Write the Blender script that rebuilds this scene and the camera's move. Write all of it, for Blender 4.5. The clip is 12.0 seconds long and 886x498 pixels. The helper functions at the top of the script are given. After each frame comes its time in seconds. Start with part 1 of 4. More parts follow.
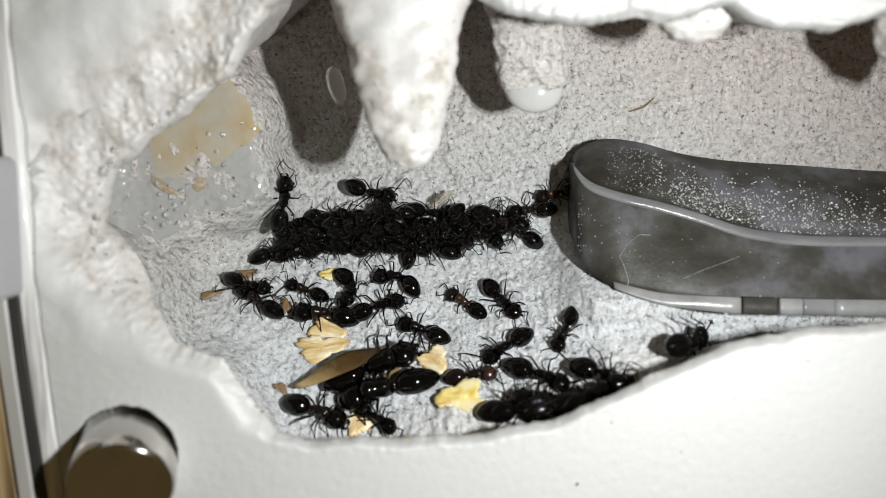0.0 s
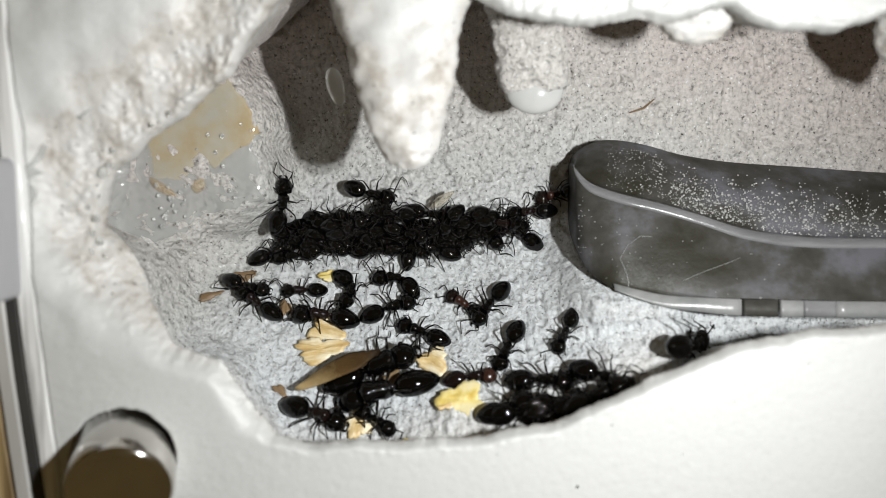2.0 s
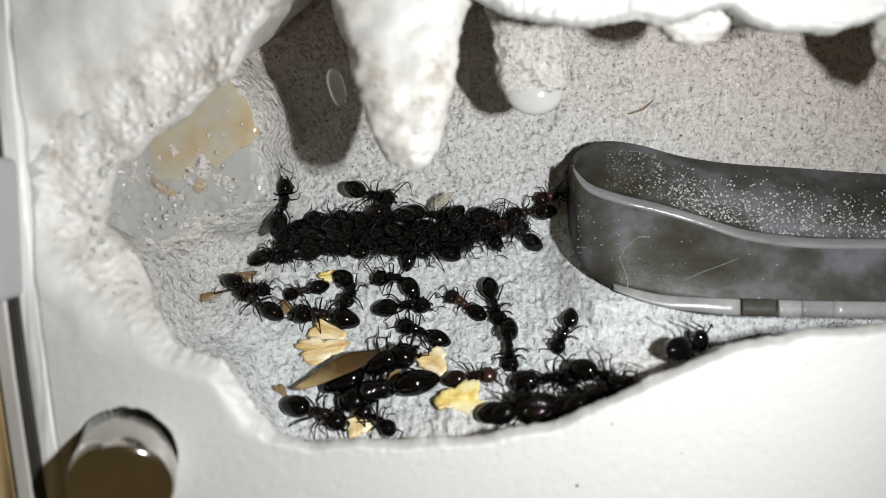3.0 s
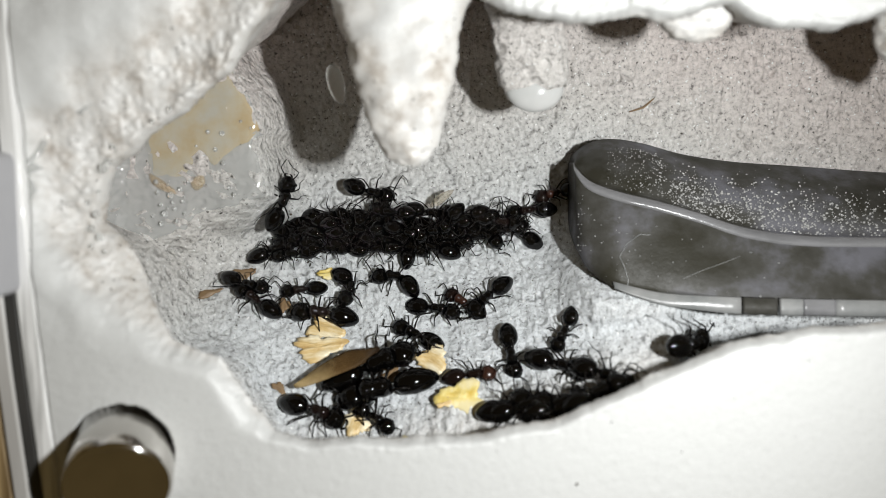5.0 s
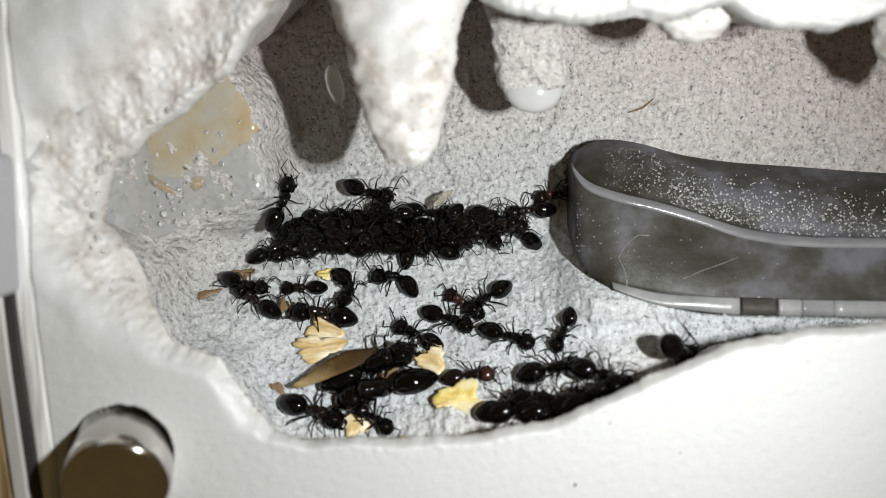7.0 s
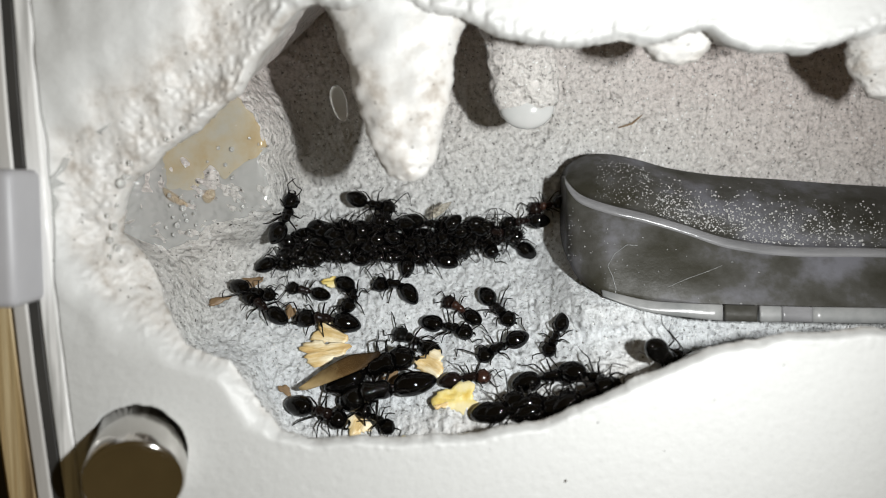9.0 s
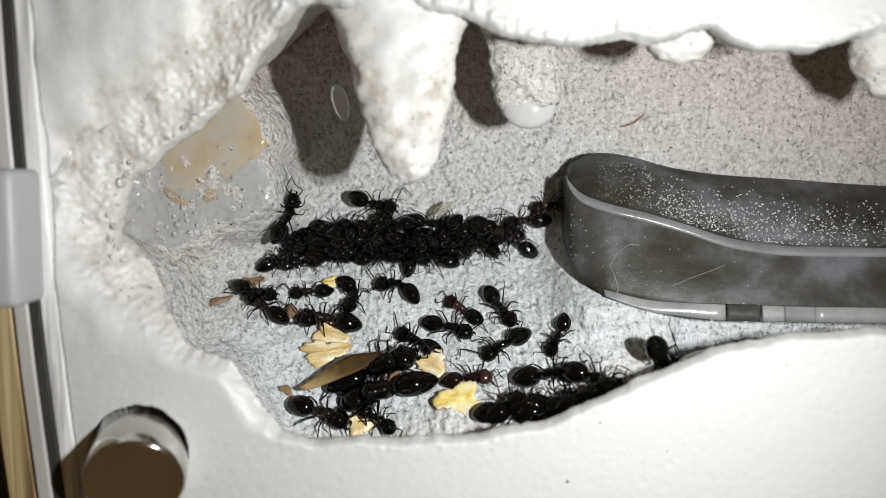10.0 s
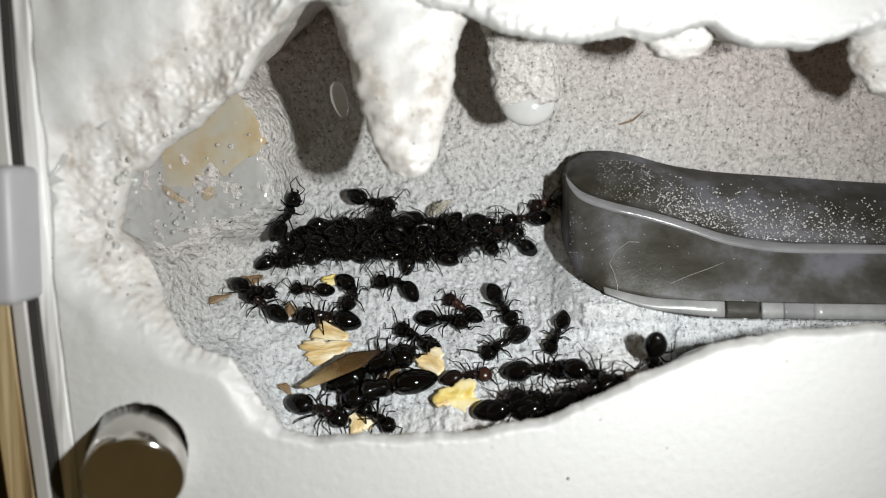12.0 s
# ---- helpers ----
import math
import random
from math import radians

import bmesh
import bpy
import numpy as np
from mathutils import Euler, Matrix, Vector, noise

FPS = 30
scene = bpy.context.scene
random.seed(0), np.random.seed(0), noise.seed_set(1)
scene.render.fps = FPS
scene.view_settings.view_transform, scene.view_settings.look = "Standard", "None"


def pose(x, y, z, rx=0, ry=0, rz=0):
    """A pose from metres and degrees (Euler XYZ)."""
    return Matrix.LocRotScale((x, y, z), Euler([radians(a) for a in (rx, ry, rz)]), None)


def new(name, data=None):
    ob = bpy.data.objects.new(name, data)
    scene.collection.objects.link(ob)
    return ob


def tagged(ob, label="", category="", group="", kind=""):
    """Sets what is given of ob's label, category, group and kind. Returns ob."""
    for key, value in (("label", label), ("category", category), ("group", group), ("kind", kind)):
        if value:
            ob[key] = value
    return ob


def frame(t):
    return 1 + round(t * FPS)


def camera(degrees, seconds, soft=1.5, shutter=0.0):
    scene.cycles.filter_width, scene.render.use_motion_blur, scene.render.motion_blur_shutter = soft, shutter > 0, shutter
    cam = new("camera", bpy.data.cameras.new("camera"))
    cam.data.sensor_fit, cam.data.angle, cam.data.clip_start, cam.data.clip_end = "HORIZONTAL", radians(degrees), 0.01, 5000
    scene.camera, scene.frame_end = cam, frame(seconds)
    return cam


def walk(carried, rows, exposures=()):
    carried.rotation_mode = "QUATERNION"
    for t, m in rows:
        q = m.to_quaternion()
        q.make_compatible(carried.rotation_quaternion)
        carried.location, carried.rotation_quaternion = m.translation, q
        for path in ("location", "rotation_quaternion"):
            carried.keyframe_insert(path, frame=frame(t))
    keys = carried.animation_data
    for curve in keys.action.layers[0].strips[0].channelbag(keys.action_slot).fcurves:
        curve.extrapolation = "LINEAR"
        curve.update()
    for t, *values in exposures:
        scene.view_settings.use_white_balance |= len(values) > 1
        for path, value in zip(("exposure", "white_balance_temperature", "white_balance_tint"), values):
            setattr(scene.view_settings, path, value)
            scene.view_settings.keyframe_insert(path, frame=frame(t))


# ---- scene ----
MM = 0.001


def view(eye, ahead, up):
    """A pose from an eye in millimetres, the way it looks and its upward side."""
    a, u = Vector(ahead).normalized(), Vector(up)
    r = a.cross(u).normalized()
    u = r.cross(a)
    m = Matrix((r, u, -a)).transposed().to_4x4()
    m.translation = Vector(eye) * MM
    return m


# ---- camera: a hand-held phone, close above the open nest ----
cam = camera(60, 12.0, soft=0.65)
cam.data.dof.use_dof = True
cam.data.dof.focus_distance = 0.0752
cam.data.dof.aperture_fstop = 19.0
PATH = [
    (0, view((-0.00, 6.06, 57.68), (-0.00000, -0.10453, -0.99452), (0.00000, 0.99452, -0.10453))),
    (0.5, view((0.15, 6.06, 57.73), (-0.00192, -0.10437, -0.99454), (-0.00001, 0.99454, -0.10437))),
    (1, view((0.01, 5.90, 57.61), (-0.00011, -0.10261, -0.99472), (-0.00035, 0.99472, -0.10261))),
    (1.5, view((0.10, 6.12, 57.58), (-0.00090, -0.10356, -0.99462), (-0.00077, 0.99462, -0.10356))),
    (2, view((-0.10, 6.16, 57.43), (0.00175, -0.10423, -0.99455), (-0.00005, 0.99455, -0.10423))),
    (2.5, view((-0.19, 6.04, 57.66), (0.00223, -0.10189, -0.99479), (-0.00114, 0.99479, -0.10189))),
    (3, view((-0.30, 5.94, 57.77), (0.00445, -0.10042, -0.99494), (-0.00096, 0.99494, -0.10042))),
    (5, view((-0.15, 5.50, 57.46), (0.00300, -0.09770, -0.99521), (-0.00303, 0.99521, -0.09771))),
    (5.5, view((-0.16, 5.50, 57.32), (0.00331, -0.09860, -0.99512), (-0.00353, 0.99512, -0.09861))),
    (6, view((0.00, 5.64, 57.44), (0.00142, -0.09905, -0.99508), (-0.00286, 0.99508, -0.09906))),
    (6.5, view((0.05, 5.46, 57.49), (0.00032, -0.09662, -0.99532), (-0.00276, 0.99532, -0.09662))),
    (7, view((0.03, 5.66, 57.52), (0.00179, -0.09921, -0.99506), (-0.00336, 0.99506, -0.09922))),
    (9, view((0.53, 6.21, 61.27), (-0.00315, -0.08963, -0.99597), (-0.00288, 0.99597, -0.08963))),
    (9.5, view((0.40, 6.46, 61.28), (-0.00261, -0.09246, -0.99571), (-0.00292, 0.99571, -0.09246))),
    (10, view((0.44, 6.22, 61.04), (-0.00393, -0.09055, -0.99588), (-0.00295, 0.99589, -0.09054))),
    (10.5, view((0.30, 6.30, 61.06), (-0.00162, -0.09165, -0.99579), (-0.00296, 0.99579, -0.09165))),
    (11, view((0.24, 5.97, 60.91), (-0.00060, -0.08851, -0.99608), (-0.00223, 0.99607, -0.08851))),
    (11.5, view((0.32, 6.07, 60.91), (-0.00214, -0.09153, -0.99580), (-0.00192, 0.99580, -0.09153))),
    (12, view((0.09, 5.90, 60.98), (0.00165, -0.08943, -0.99599), (-0.00147, 0.99599, -0.08944))),
]
walk(cam, PATH)

# ---- light: a dim brown room, and the two diodes of the phone's torch beside the lens ----
world = bpy.data.worlds.new("room")
scene.world = world
world.use_nodes = True
world.node_tree.nodes["Background"].inputs["Color"].default_value = (0.080, 0.056, 0.023, 1)
world.node_tree.nodes["Background"].inputs["Strength"].default_value = 1.0
for k, (y, power) in enumerate(((5.2, 0.156), (7.8, 0.156))):
    lamp = bpy.data.lights.new("torch_diode", "SPOT")
    lamp.energy, lamp.shadow_soft_size, lamp.color = power, 1.1 * MM, (0.985, 1.0, 0.995)
    lamp.spot_size, lamp.spot_blend = radians(150), 1.0
    torch = new("torch_diode", lamp)
    torch.location = Vector((28.0, y, 54.0)) * MM
    torch.rotation_euler = Vector((-41, -3, -60)).to_track_quat("-Z", "Y").to_euler()

# ---- materials ----


def material(name, color, rough=0.5, **extra):
    m = bpy.data.materials.new(name)
    m.use_nodes = True
    b = m.node_tree.nodes["Principled BSDF"]
    b.inputs["Base Color"].default_value = (*color, 1)
    b.inputs["Roughness"].default_value = rough
    for key, value in extra.items():
        b.inputs[key.replace("_", " ")].default_value = value
    return m


def node(m, kind, **values):
    n = m.node_tree.nodes.new(kind)
    for key, value in values.items():
        n.inputs[key.replace("_", " ")].default_value = value
    return n


def wire(m, a, out, b, into):
    m.node_tree.links.new(a.outputs[out], b.inputs[into])


def ramp(m, stops):
    n = m.node_tree.nodes.new("ShaderNodeValToRGB")
    e = n.color_ramp.elements
    while len(e) < len(stops):
        e.new(0.5)
    for el, (p, c) in zip(e, stops):
        el.position, el.color = p, (*c, 1)
    return n


def grained(m, scale, stops, bump=0.0, bump_scale=None, distance=0.0001, stretch=None, detail=6.0):
    """Colour from a noise ramp at a real-world scale (per metre), and fine relief."""
    b = m.node_tree.nodes["Principled BSDF"]
    tc = node(m, "ShaderNodeTexCoord")
    src, out = tc, "Object"
    if stretch:
        mp = node(m, "ShaderNodeMapping")
        mp.inputs["Scale"].default_value = stretch
        wire(m, tc, "Object", mp, "Vector")
        src, out = mp, "Vector"
    n = node(m, "ShaderNodeTexNoise", Scale=scale, Detail=detail, Roughness=0.6)
    wire(m, src, out, n, "Vector")
    r = ramp(m, stops)
    wire(m, n, "Fac", r, "Fac")
    wire(m, r, "Color", b, "Base Color")
    if bump:
        n2 = node(m, "ShaderNodeTexNoise", Scale=bump_scale or scale * 3, Detail=5.0, Roughness=0.65)
        wire(m, src, out, n2, "Vector")
        bp = node(m, "ShaderNodeBump", Strength=bump, Distance=distance)
        wire(m, n2, "Fac", bp, "Height")
        wire(m, bp, "Normal", b, "Normal")
    return m


def plaster_material():
    m = material("plaster", (0.7, 0.7, 0.68), 0.46)
    b = m.node_tree.nodes["Principled BSDF"]
    b.inputs["Specular IOR Level"].default_value = 0.45
    tc = node(m, "ShaderNodeTexCoord")
    sep = node(m, "ShaderNodeSeparateXYZ")
    wire(m, tc, "Object", sep, "Vector")
    # sandy beige away from the damp bluish floor
    large = node(m, "ShaderNodeTexNoise", Scale=90.0, Detail=4.0, Roughness=0.6)
    wire(m, tc, "Object", large, "Vector")
    add = node(m, "ShaderNodeMath")
    add.operation = "MULTIPLY_ADD"
    wire(m, large, "Fac", add, 0)
    add.inputs[1].default_value = 0.012
    wire(m, sep, "Y", add, 2)
    side = node(m, "ShaderNodeMapRange")
    side.inputs["From Min"].default_value, side.inputs["From Max"].default_value = -0.012, -0.024
    side.inputs["To Max"].default_value = 0.014
    wire(m, sep, "X", side, "Value")
    add2 = node(m, "ShaderNodeMath")
    wire(m, add, "Value", add2, 0)
    wire(m, side, "Result", add2, 1)
    warm = node(m, "ShaderNodeMapRange")
    warm.inputs["From Min"].default_value, warm.inputs["From Max"].default_value = 0.014, 0.045
    warm.inputs["To Max"].default_value = 0.013
    wire(m, sep, "X", warm, "Value")
    add3 = node(m, "ShaderNodeMath")
    wire(m, add2, "Value", add3, 0)
    wire(m, warm, "Result", add3, 1)
    add = add3
    mr = node(m, "ShaderNodeMapRange")
    mr.inputs["From Min"].default_value, mr.inputs["From Max"].default_value = -0.006, 0.030
    wire(m, add, "Value", mr, "Value")
    tone = ramp(m, [(0.0, (0.66, 0.69, 0.71)), (0.30, (0.62, 0.64, 0.65)), (0.5, (0.57, 0.575, 0.565)), (0.68, (0.58, 0.565, 0.54)), (1.0, (0.63, 0.575, 0.545))])
    wire(m, mr, "Result", tone, "Fac")
    # the cast top goes over to a plain neutral grey
    mz = node(m, "ShaderNodeMapRange")
    mz.inputs["From Min"].default_value, mz.inputs["From Max"].default_value = -0.0095, -0.0045
    wire(m, sep, "Z", mz, "Value")
    mix = node(m, "ShaderNodeMix")
    mix.data_type = "RGBA"
    wire(m, mz, "Result", mix, 0)
    m.node_tree.links.new(tone.outputs["Color"], mix.inputs[6])
    # and blotched with sand where it is worn down
    blot = node(m, "ShaderNodeTexNoise", Scale=420.0, Detail=5.0, Roughness=0.7)
    wire(m, tc, "Object", blot, "Vector")
    sandy = ramp(m, [(0.36, (0.36, 0.33, 0.295)), (0.47, (0.495, 0.48, 0.455)), (0.6, (0.53, 0.525, 0.51))])
    wire(m, blot, "Fac", sandy, "Fac")
    worn = node(m, "ShaderNodeMapRange")
    worn.inputs["From Min"].default_value, worn.inputs["From Max"].default_value = -0.0006, -0.0016
    wire(m, sep, "Z", worn, "Value")
    cast = node(m, "ShaderNodeMix")
    cast.data_type = "RGBA"
    wire(m, worn, "Result", cast, 0)
    cast.inputs[6].default_value = (0.49, 0.495, 0.487, 1)
    m.node_tree.links.new(sandy.outputs["Color"], cast.inputs[7])
    m.node_tree.links.new(cast.outputs[2], mix.inputs[7])
    # grains and dark specks; the shade in the pits is put into the colour
    fine = node(m, "ShaderNodeTexNoise", Scale=2000.0, Detail=6.0, Roughness=0.78)
    wire(m, tc, "Object", fine, "Vector")
    fr = ramp(m, [(0.36, (0.22, 0.215, 0.21)), (0.43, (0.92, 0.92, 0.92)), (0.58, (1.25, 1.25, 1.25))])
    wire(m, fine, "Fac", fr, "Fac")
    mul = node(m, "ShaderNodeMix")
    mul.data_type, mul.blend_type = "RGBA", "MULTIPLY"
    grainy = node(m, "ShaderNodeMapRange")
    grainy.inputs["From Min"].default_value, grainy.inputs["From Max"].default_value = -0.0085, -0.0030
    grainy.inputs["To Min"].default_value, grainy.inputs["To Max"].default_value = 0.85, 0.08
    wire(m, sep, "Z", grainy, "Value")
    wire(m, grainy, "Result", mul, 0)
    relief = grainy
    m.node_tree.links.new(mix.outputs[2], mul.inputs[6])
    m.node_tree.links.new(fr.outputs["Color"], mul.inputs[7])
    stir = node(m, "ShaderNodeTexNoise", Scale=3200.0, Detail=2.0)
    wire(m, tc, "Object", stir, "Vector")
    jog = node(m, "ShaderNodeVectorMath")
    jog.operation = "MULTIPLY_ADD"
    wire(m, stir, "Color", jog, 0)
    jog.inputs[1].default_value = (0.0005, 0.0005, 0.0005)
    wire(m, tc, "Object", jog, 2)
    vor = node(m, "ShaderNodeTexVoronoi", Scale=1650.0)
    wire(m, jog, "Vector", vor, "Vector")
    sr = ramp(m, [(0.0, (1, 1, 1)), (0.11, (1, 1, 1)), (0.20, (0, 0, 0))])
    wire(m, vor, "Distance", sr, "Fac")
    pick = node(m, "ShaderNodeSeparateXYZ")
    wire(m, vor, "Color", pick, "Vector")
    few = node(m, "ShaderNodeMath")
    few.operation = "GREATER_THAN"
    few.inputs[1].default_value = 0.60
    wire(m, pick, "X", few, 0)
    inside = node(m, "ShaderNodeMath")
    inside.operation = "LESS_THAN"
    inside.inputs[1].default_value = -0.0015
    wire(m, sep, "Z", inside, 0)
    deep = node(m, "ShaderNodeMath")
    deep.operation = "LESS_THAN"
    deep.inputs[1].default_value = -0.0075
    wire(m, sep, "Z", deep, 0)
    both = node(m, "ShaderNodeMath")
    both.operation = "MULTIPLY"
    wire(m, few, "Value", both, 0)
    wire(m, inside, "Value", both, 1)
    speck = node(m, "ShaderNodeMath")
    speck.operation = "MULTIPLY"
    wire(m, sr, "Color", speck, 0)
    wire(m, both, "Value", speck, 1)
    dark = node(m, "ShaderNodeMix")
    dark.data_type = "RGBA"
    wire(m, speck, "Value", dark, 0)
    m.node_tree.links.new(mul.outputs[2], dark.inputs[6])
    dark.inputs[7].default_value = (0.11, 0.10, 0.09, 1)
    # pale crystals; their white also paints in the sparkle of the wet grain
    vor2 = node(m, "ShaderNodeTexVoronoi", Scale=2700.0)
    wire(m, jog, "Vector", vor2, "Vector")
    cr = ramp(m, [(0.0, (1, 1, 1)), (0.22, (1, 1, 1)), (0.30, (0, 0, 0))])
    wire(m, vor2, "Distance", cr, "Fac")
    pick2 = node(m, "ShaderNodeSeparateXYZ")
    wire(m, vor2, "Color", pick2, "Vector")
    few2 = node(m, "ShaderNodeMath")
    few2.operation = "GREATER_THAN"
    few2.inputs[1].default_value = 0.82
    wire(m, pick2, "Y", few2, 0)
    shine = node(m, "ShaderNodeMath")
    shine.operation = "MULTIPLY"
    wire(m, cr, "Color", shine, 0)
    wire(m, few2, "Value", shine, 1)
    shine2 = node(m, "ShaderNodeMath")
    shine2.operation = "MULTIPLY"
    wire(m, shine, "Value", shine2, 0)
    wire(m, deep, "Value", shine2, 1)
    shine = shine2
    pale = node(m, "ShaderNodeMix")
    pale.data_type = "RGBA"
    wire(m, shine, "Value", pale, 0)
    m.node_tree.links.new(dark.outputs[2], pale.inputs[6])
    pale.inputs[7].default_value = (0.88, 0.89, 0.88, 1)
    m.node_tree.links.new(pale.outputs[2], b.inputs["Base Color"])
    crumb = node(m, "ShaderNodeTexNoise", Scale=1350.0, Detail=3.0, Roughness=0.55)
    wire(m, tc, "Object", crumb, "Vector")
    bp0 = node(m, "ShaderNodeBump", Strength=0.6, Distance=0.0007)
    wire(m, crumb, "Fac", bp0, "Height")
    wire(m, relief, "Result", bp0, "Strength")
    bp = node(m, "ShaderNodeBump", Strength=0.95, Distance=0.00042)
    wire(m, bp0, "Normal", bp, "Normal")
    wire(m, relief, "Result", bp, "Strength")
    wire(m, fine, "Fac", bp, "Height")
    pits = node(m, "ShaderNodeTexVoronoi", Scale=750.0)
    wire(m, tc, "Object", pits, "Vector")
    pr = ramp(m, [(0.0, (0, 0, 0)), (0.22, (0.1, 0.1, 0.1)), (0.42, (1, 1, 1))])
    wire(m, pits, "Distance", pr, "Fac")
    bp2 = node(m, "ShaderNodeBump", Strength=0.7, Distance=0.0002)
    wire(m, bp, "Normal", bp2, "Normal")
    wire(m, pr, "Color", bp2, "Height")
    wire(m, relief, "Result", bp2, "Strength")
    wire(m, bp2, "Normal", b, "Normal")
    return m


PLASTER = plaster_material()
CHITIN = grained(material("black_chitin", (0.006, 0.005, 0.005), 0.05, Specular_IOR_Level=0.36), 900, [(0.3, (0.0006, 0.0006, 0.0006)), (0.7, (0.0018, 0.0016, 0.0015))], 0.05, 5000, 0.00002)
CHITIN_BROWN = grained(material("brown_chitin", (0.02, 0.01, 0.007), 0.10, Specular_IOR_Level=0.4), 900, [(0.3, (0.003, 0.0022, 0.002)), (0.7, (0.010, 0.005, 0.004))], 0.15, 5000, 0.00002)
CHITIN_RED = grained(material("red_chitin", (0.07, 0.02, 0.01), 0.25), 900, [(0.3, (0.014, 0.006, 0.004)), (0.7, (0.040, 0.015, 0.009))], 0.15, 5000, 0.00002)
LEG = grained(material("leg_chitin", (0.012, 0.008, 0.006), 0.30, Specular_IOR_Level=0.18), 1500, [(0.3, (0.0015, 0.0013, 0.0012)), (0.7, (0.006, 0.0045, 0.0035))])
EYE = material("eye", (0.004, 0.004, 0.004), 0.12)
WING = material("wing_membrane", (0.2, 0.12, 0.05), 0.55, Alpha=0.78, Specular_IOR_Level=0.2, IOR=1.25)
wing_tc, wing_sep = node(WING, "ShaderNodeTexCoord"), node(WING, "ShaderNodeSeparateXYZ")
wire(WING, wing_tc, "Object", wing_sep, "Vector")
wing_vein = node(WING, "ShaderNodeTexNoise", Scale=9.0, Detail=5.0, Roughness=0.6)
wire(WING, wing_tc, "Object", wing_vein, "Vector")
wing_mix = node(WING, "ShaderNodeMath")
wing_mix.operation = "MULTIPLY_ADD"
wire(WING, wing_vein, "Fac", wing_mix, 0)
wing_mix.inputs[1].default_value = 0.35
wire(WING, wing_sep, "X", wing_mix, 2)
wing_ramp = ramp(WING, [(0.15, (0.015, 0.009, 0.005)), (0.60, (0.10, 0.058, 0.022)), (1.0, (0.42, 0.31, 0.15))])
wire(WING, wing_mix, "Value", wing_ramp, "Fac")
wire(WING, wing_ramp, "Color", WING.node_tree.nodes["Principled BSDF"], "Base Color")
CLEAR_WING = material("clear_wing", (0.8, 0.75, 0.65), 0.15, Transmission_Weight=0.93, IOR=1.2)
# straw fibres; the palest stop also paints their highlights
STRAW = grained(material("straw", (0.5, 0.33, 0.13), 0.32), 700, [(0.32, (0.34, 0.19, 0.06)), (0.46, (0.60, 0.44, 0.20)), (0.60, (0.80, 0.71, 0.50))], 0.9, 1800, 0.0002, (0.25, 1.0, 1.0))
YELLOW = grained(material("yellow_husk", (0.7, 0.55, 0.2), 0.45), 420, [(0.34, (0.56, 0.38, 0.06)), (0.45, (0.66, 0.54, 0.19)), (0.56, (0.66, 0.58, 0.33))], 0.8, 1500, 0.0001)
BROWN = grained(material("brown_husk", (0.25, 0.14, 0.05), 0.5), 700, [(0.3, (0.10, 0.06, 0.03)), (0.7, (0.30, 0.20, 0.10))], 0.6, 1800, 0.0001, (0.3, 1.0, 1.0))
GRIT = grained(material("dark_grit", (0.03, 0.025, 0.02), 0.7), 900, [(0.3, (0.015, 0.013, 0.011)), (0.7, (0.06, 0.045, 0.03))])
TUBE = grained(material("grey_vinyl", (0.5, 0.5, 0.5), 0.10, Specular_IOR_Level=0.05, Transmission_Weight=0.25, IOR=1.42), 130, [(0.38, (0.036, 0.034, 0.025)), (0.5, (0.072, 0.070, 0.063)), (0.62, (0.16, 0.16, 0.178))], 0.16, 900, 0.0004, (0.85, 1, 1))
RIM_VINYL = grained(material("cut_vinyl", (0.2, 0.2, 0.2), 0.2, Transmission_Weight=0.3, IOR=1.42), 300, [(0.3, (0.17, 0.17, 0.175)), (0.7, (0.36, 0.36, 0.37))], 0.3, 900, 0.0003, (0.3, 1, 1))
scuff = node(TUBE, "ShaderNodeTexNoise", Scale=260.0, Detail=8.0, Roughness=0.7)
scuff_ramp = ramp(TUBE, [(0.40, (0.36, 0.36, 0.36)), (0.72, (0.60, 0.60, 0.60))])
wire(TUBE, scuff, "Fac", scuff_ramp, "Fac")
wire(TUBE, scuff_ramp, "Color", TUBE.node_tree.nodes["Principled BSDF"], "Roughness")
FLANGE = grained(material("clear_flange", (0.6, 0.6, 0.6), 0.3, Transmission_Weight=0.25, IOR=1.45), 260, [(0.3, (0.20, 0.21, 0.21)), (0.7, (0.40, 0.40, 0.395))], 0.3, 700, 0.0002)
WET = grained(material("milky_water", (0.5, 0.5, 0.5), 0.12, Transmission_Weight=0.25, IOR=1.33), 200, [(0.3, (0.50, 0.51, 0.50)), (0.7, (0.60, 0.60, 0.59))])
WATER = material("water", (0.95, 0.96, 0.95), 0.03, Transmission_Weight=0.75, IOR=1.33, Specular_IOR_Level=1.0)
# pale grey base stands in for the beads' bright glints
BEAD = material("condensation_bead", (0.40, 0.40, 0.39), 0.10, Specular_IOR_Level=1.0, Transmission_Weight=0.15, IOR=1.33, Coat_Weight=1.0, Coat_Roughness=0.06)
FILM = grained(material("wet_film", (0.55, 0.56, 0.54), 0.08, Alpha=0.5), 200, [(0.3, (0.42, 0.43, 0.42)), (0.7, (0.50, 0.51, 0.495))], 0.05, 500, 0.0001)
HONEY = grained(material("dried_syrup", (0.6, 0.45, 0.2), 0.08, Alpha=0.62), 160, [(0.36, (0.50, 0.37, 0.18)), (0.47, (0.54, 0.46, 0.31)), (0.58, (0.54, 0.51, 0.42))], 0.05, 500, 0.0001)
AMBER = grained(material("amber_crust", (0.4, 0.25, 0.1), 0.2, Alpha=0.38), 300, [(0.34, (0.44, 0.28, 0.10)), (0.6, (0.50, 0.38, 0.20))])
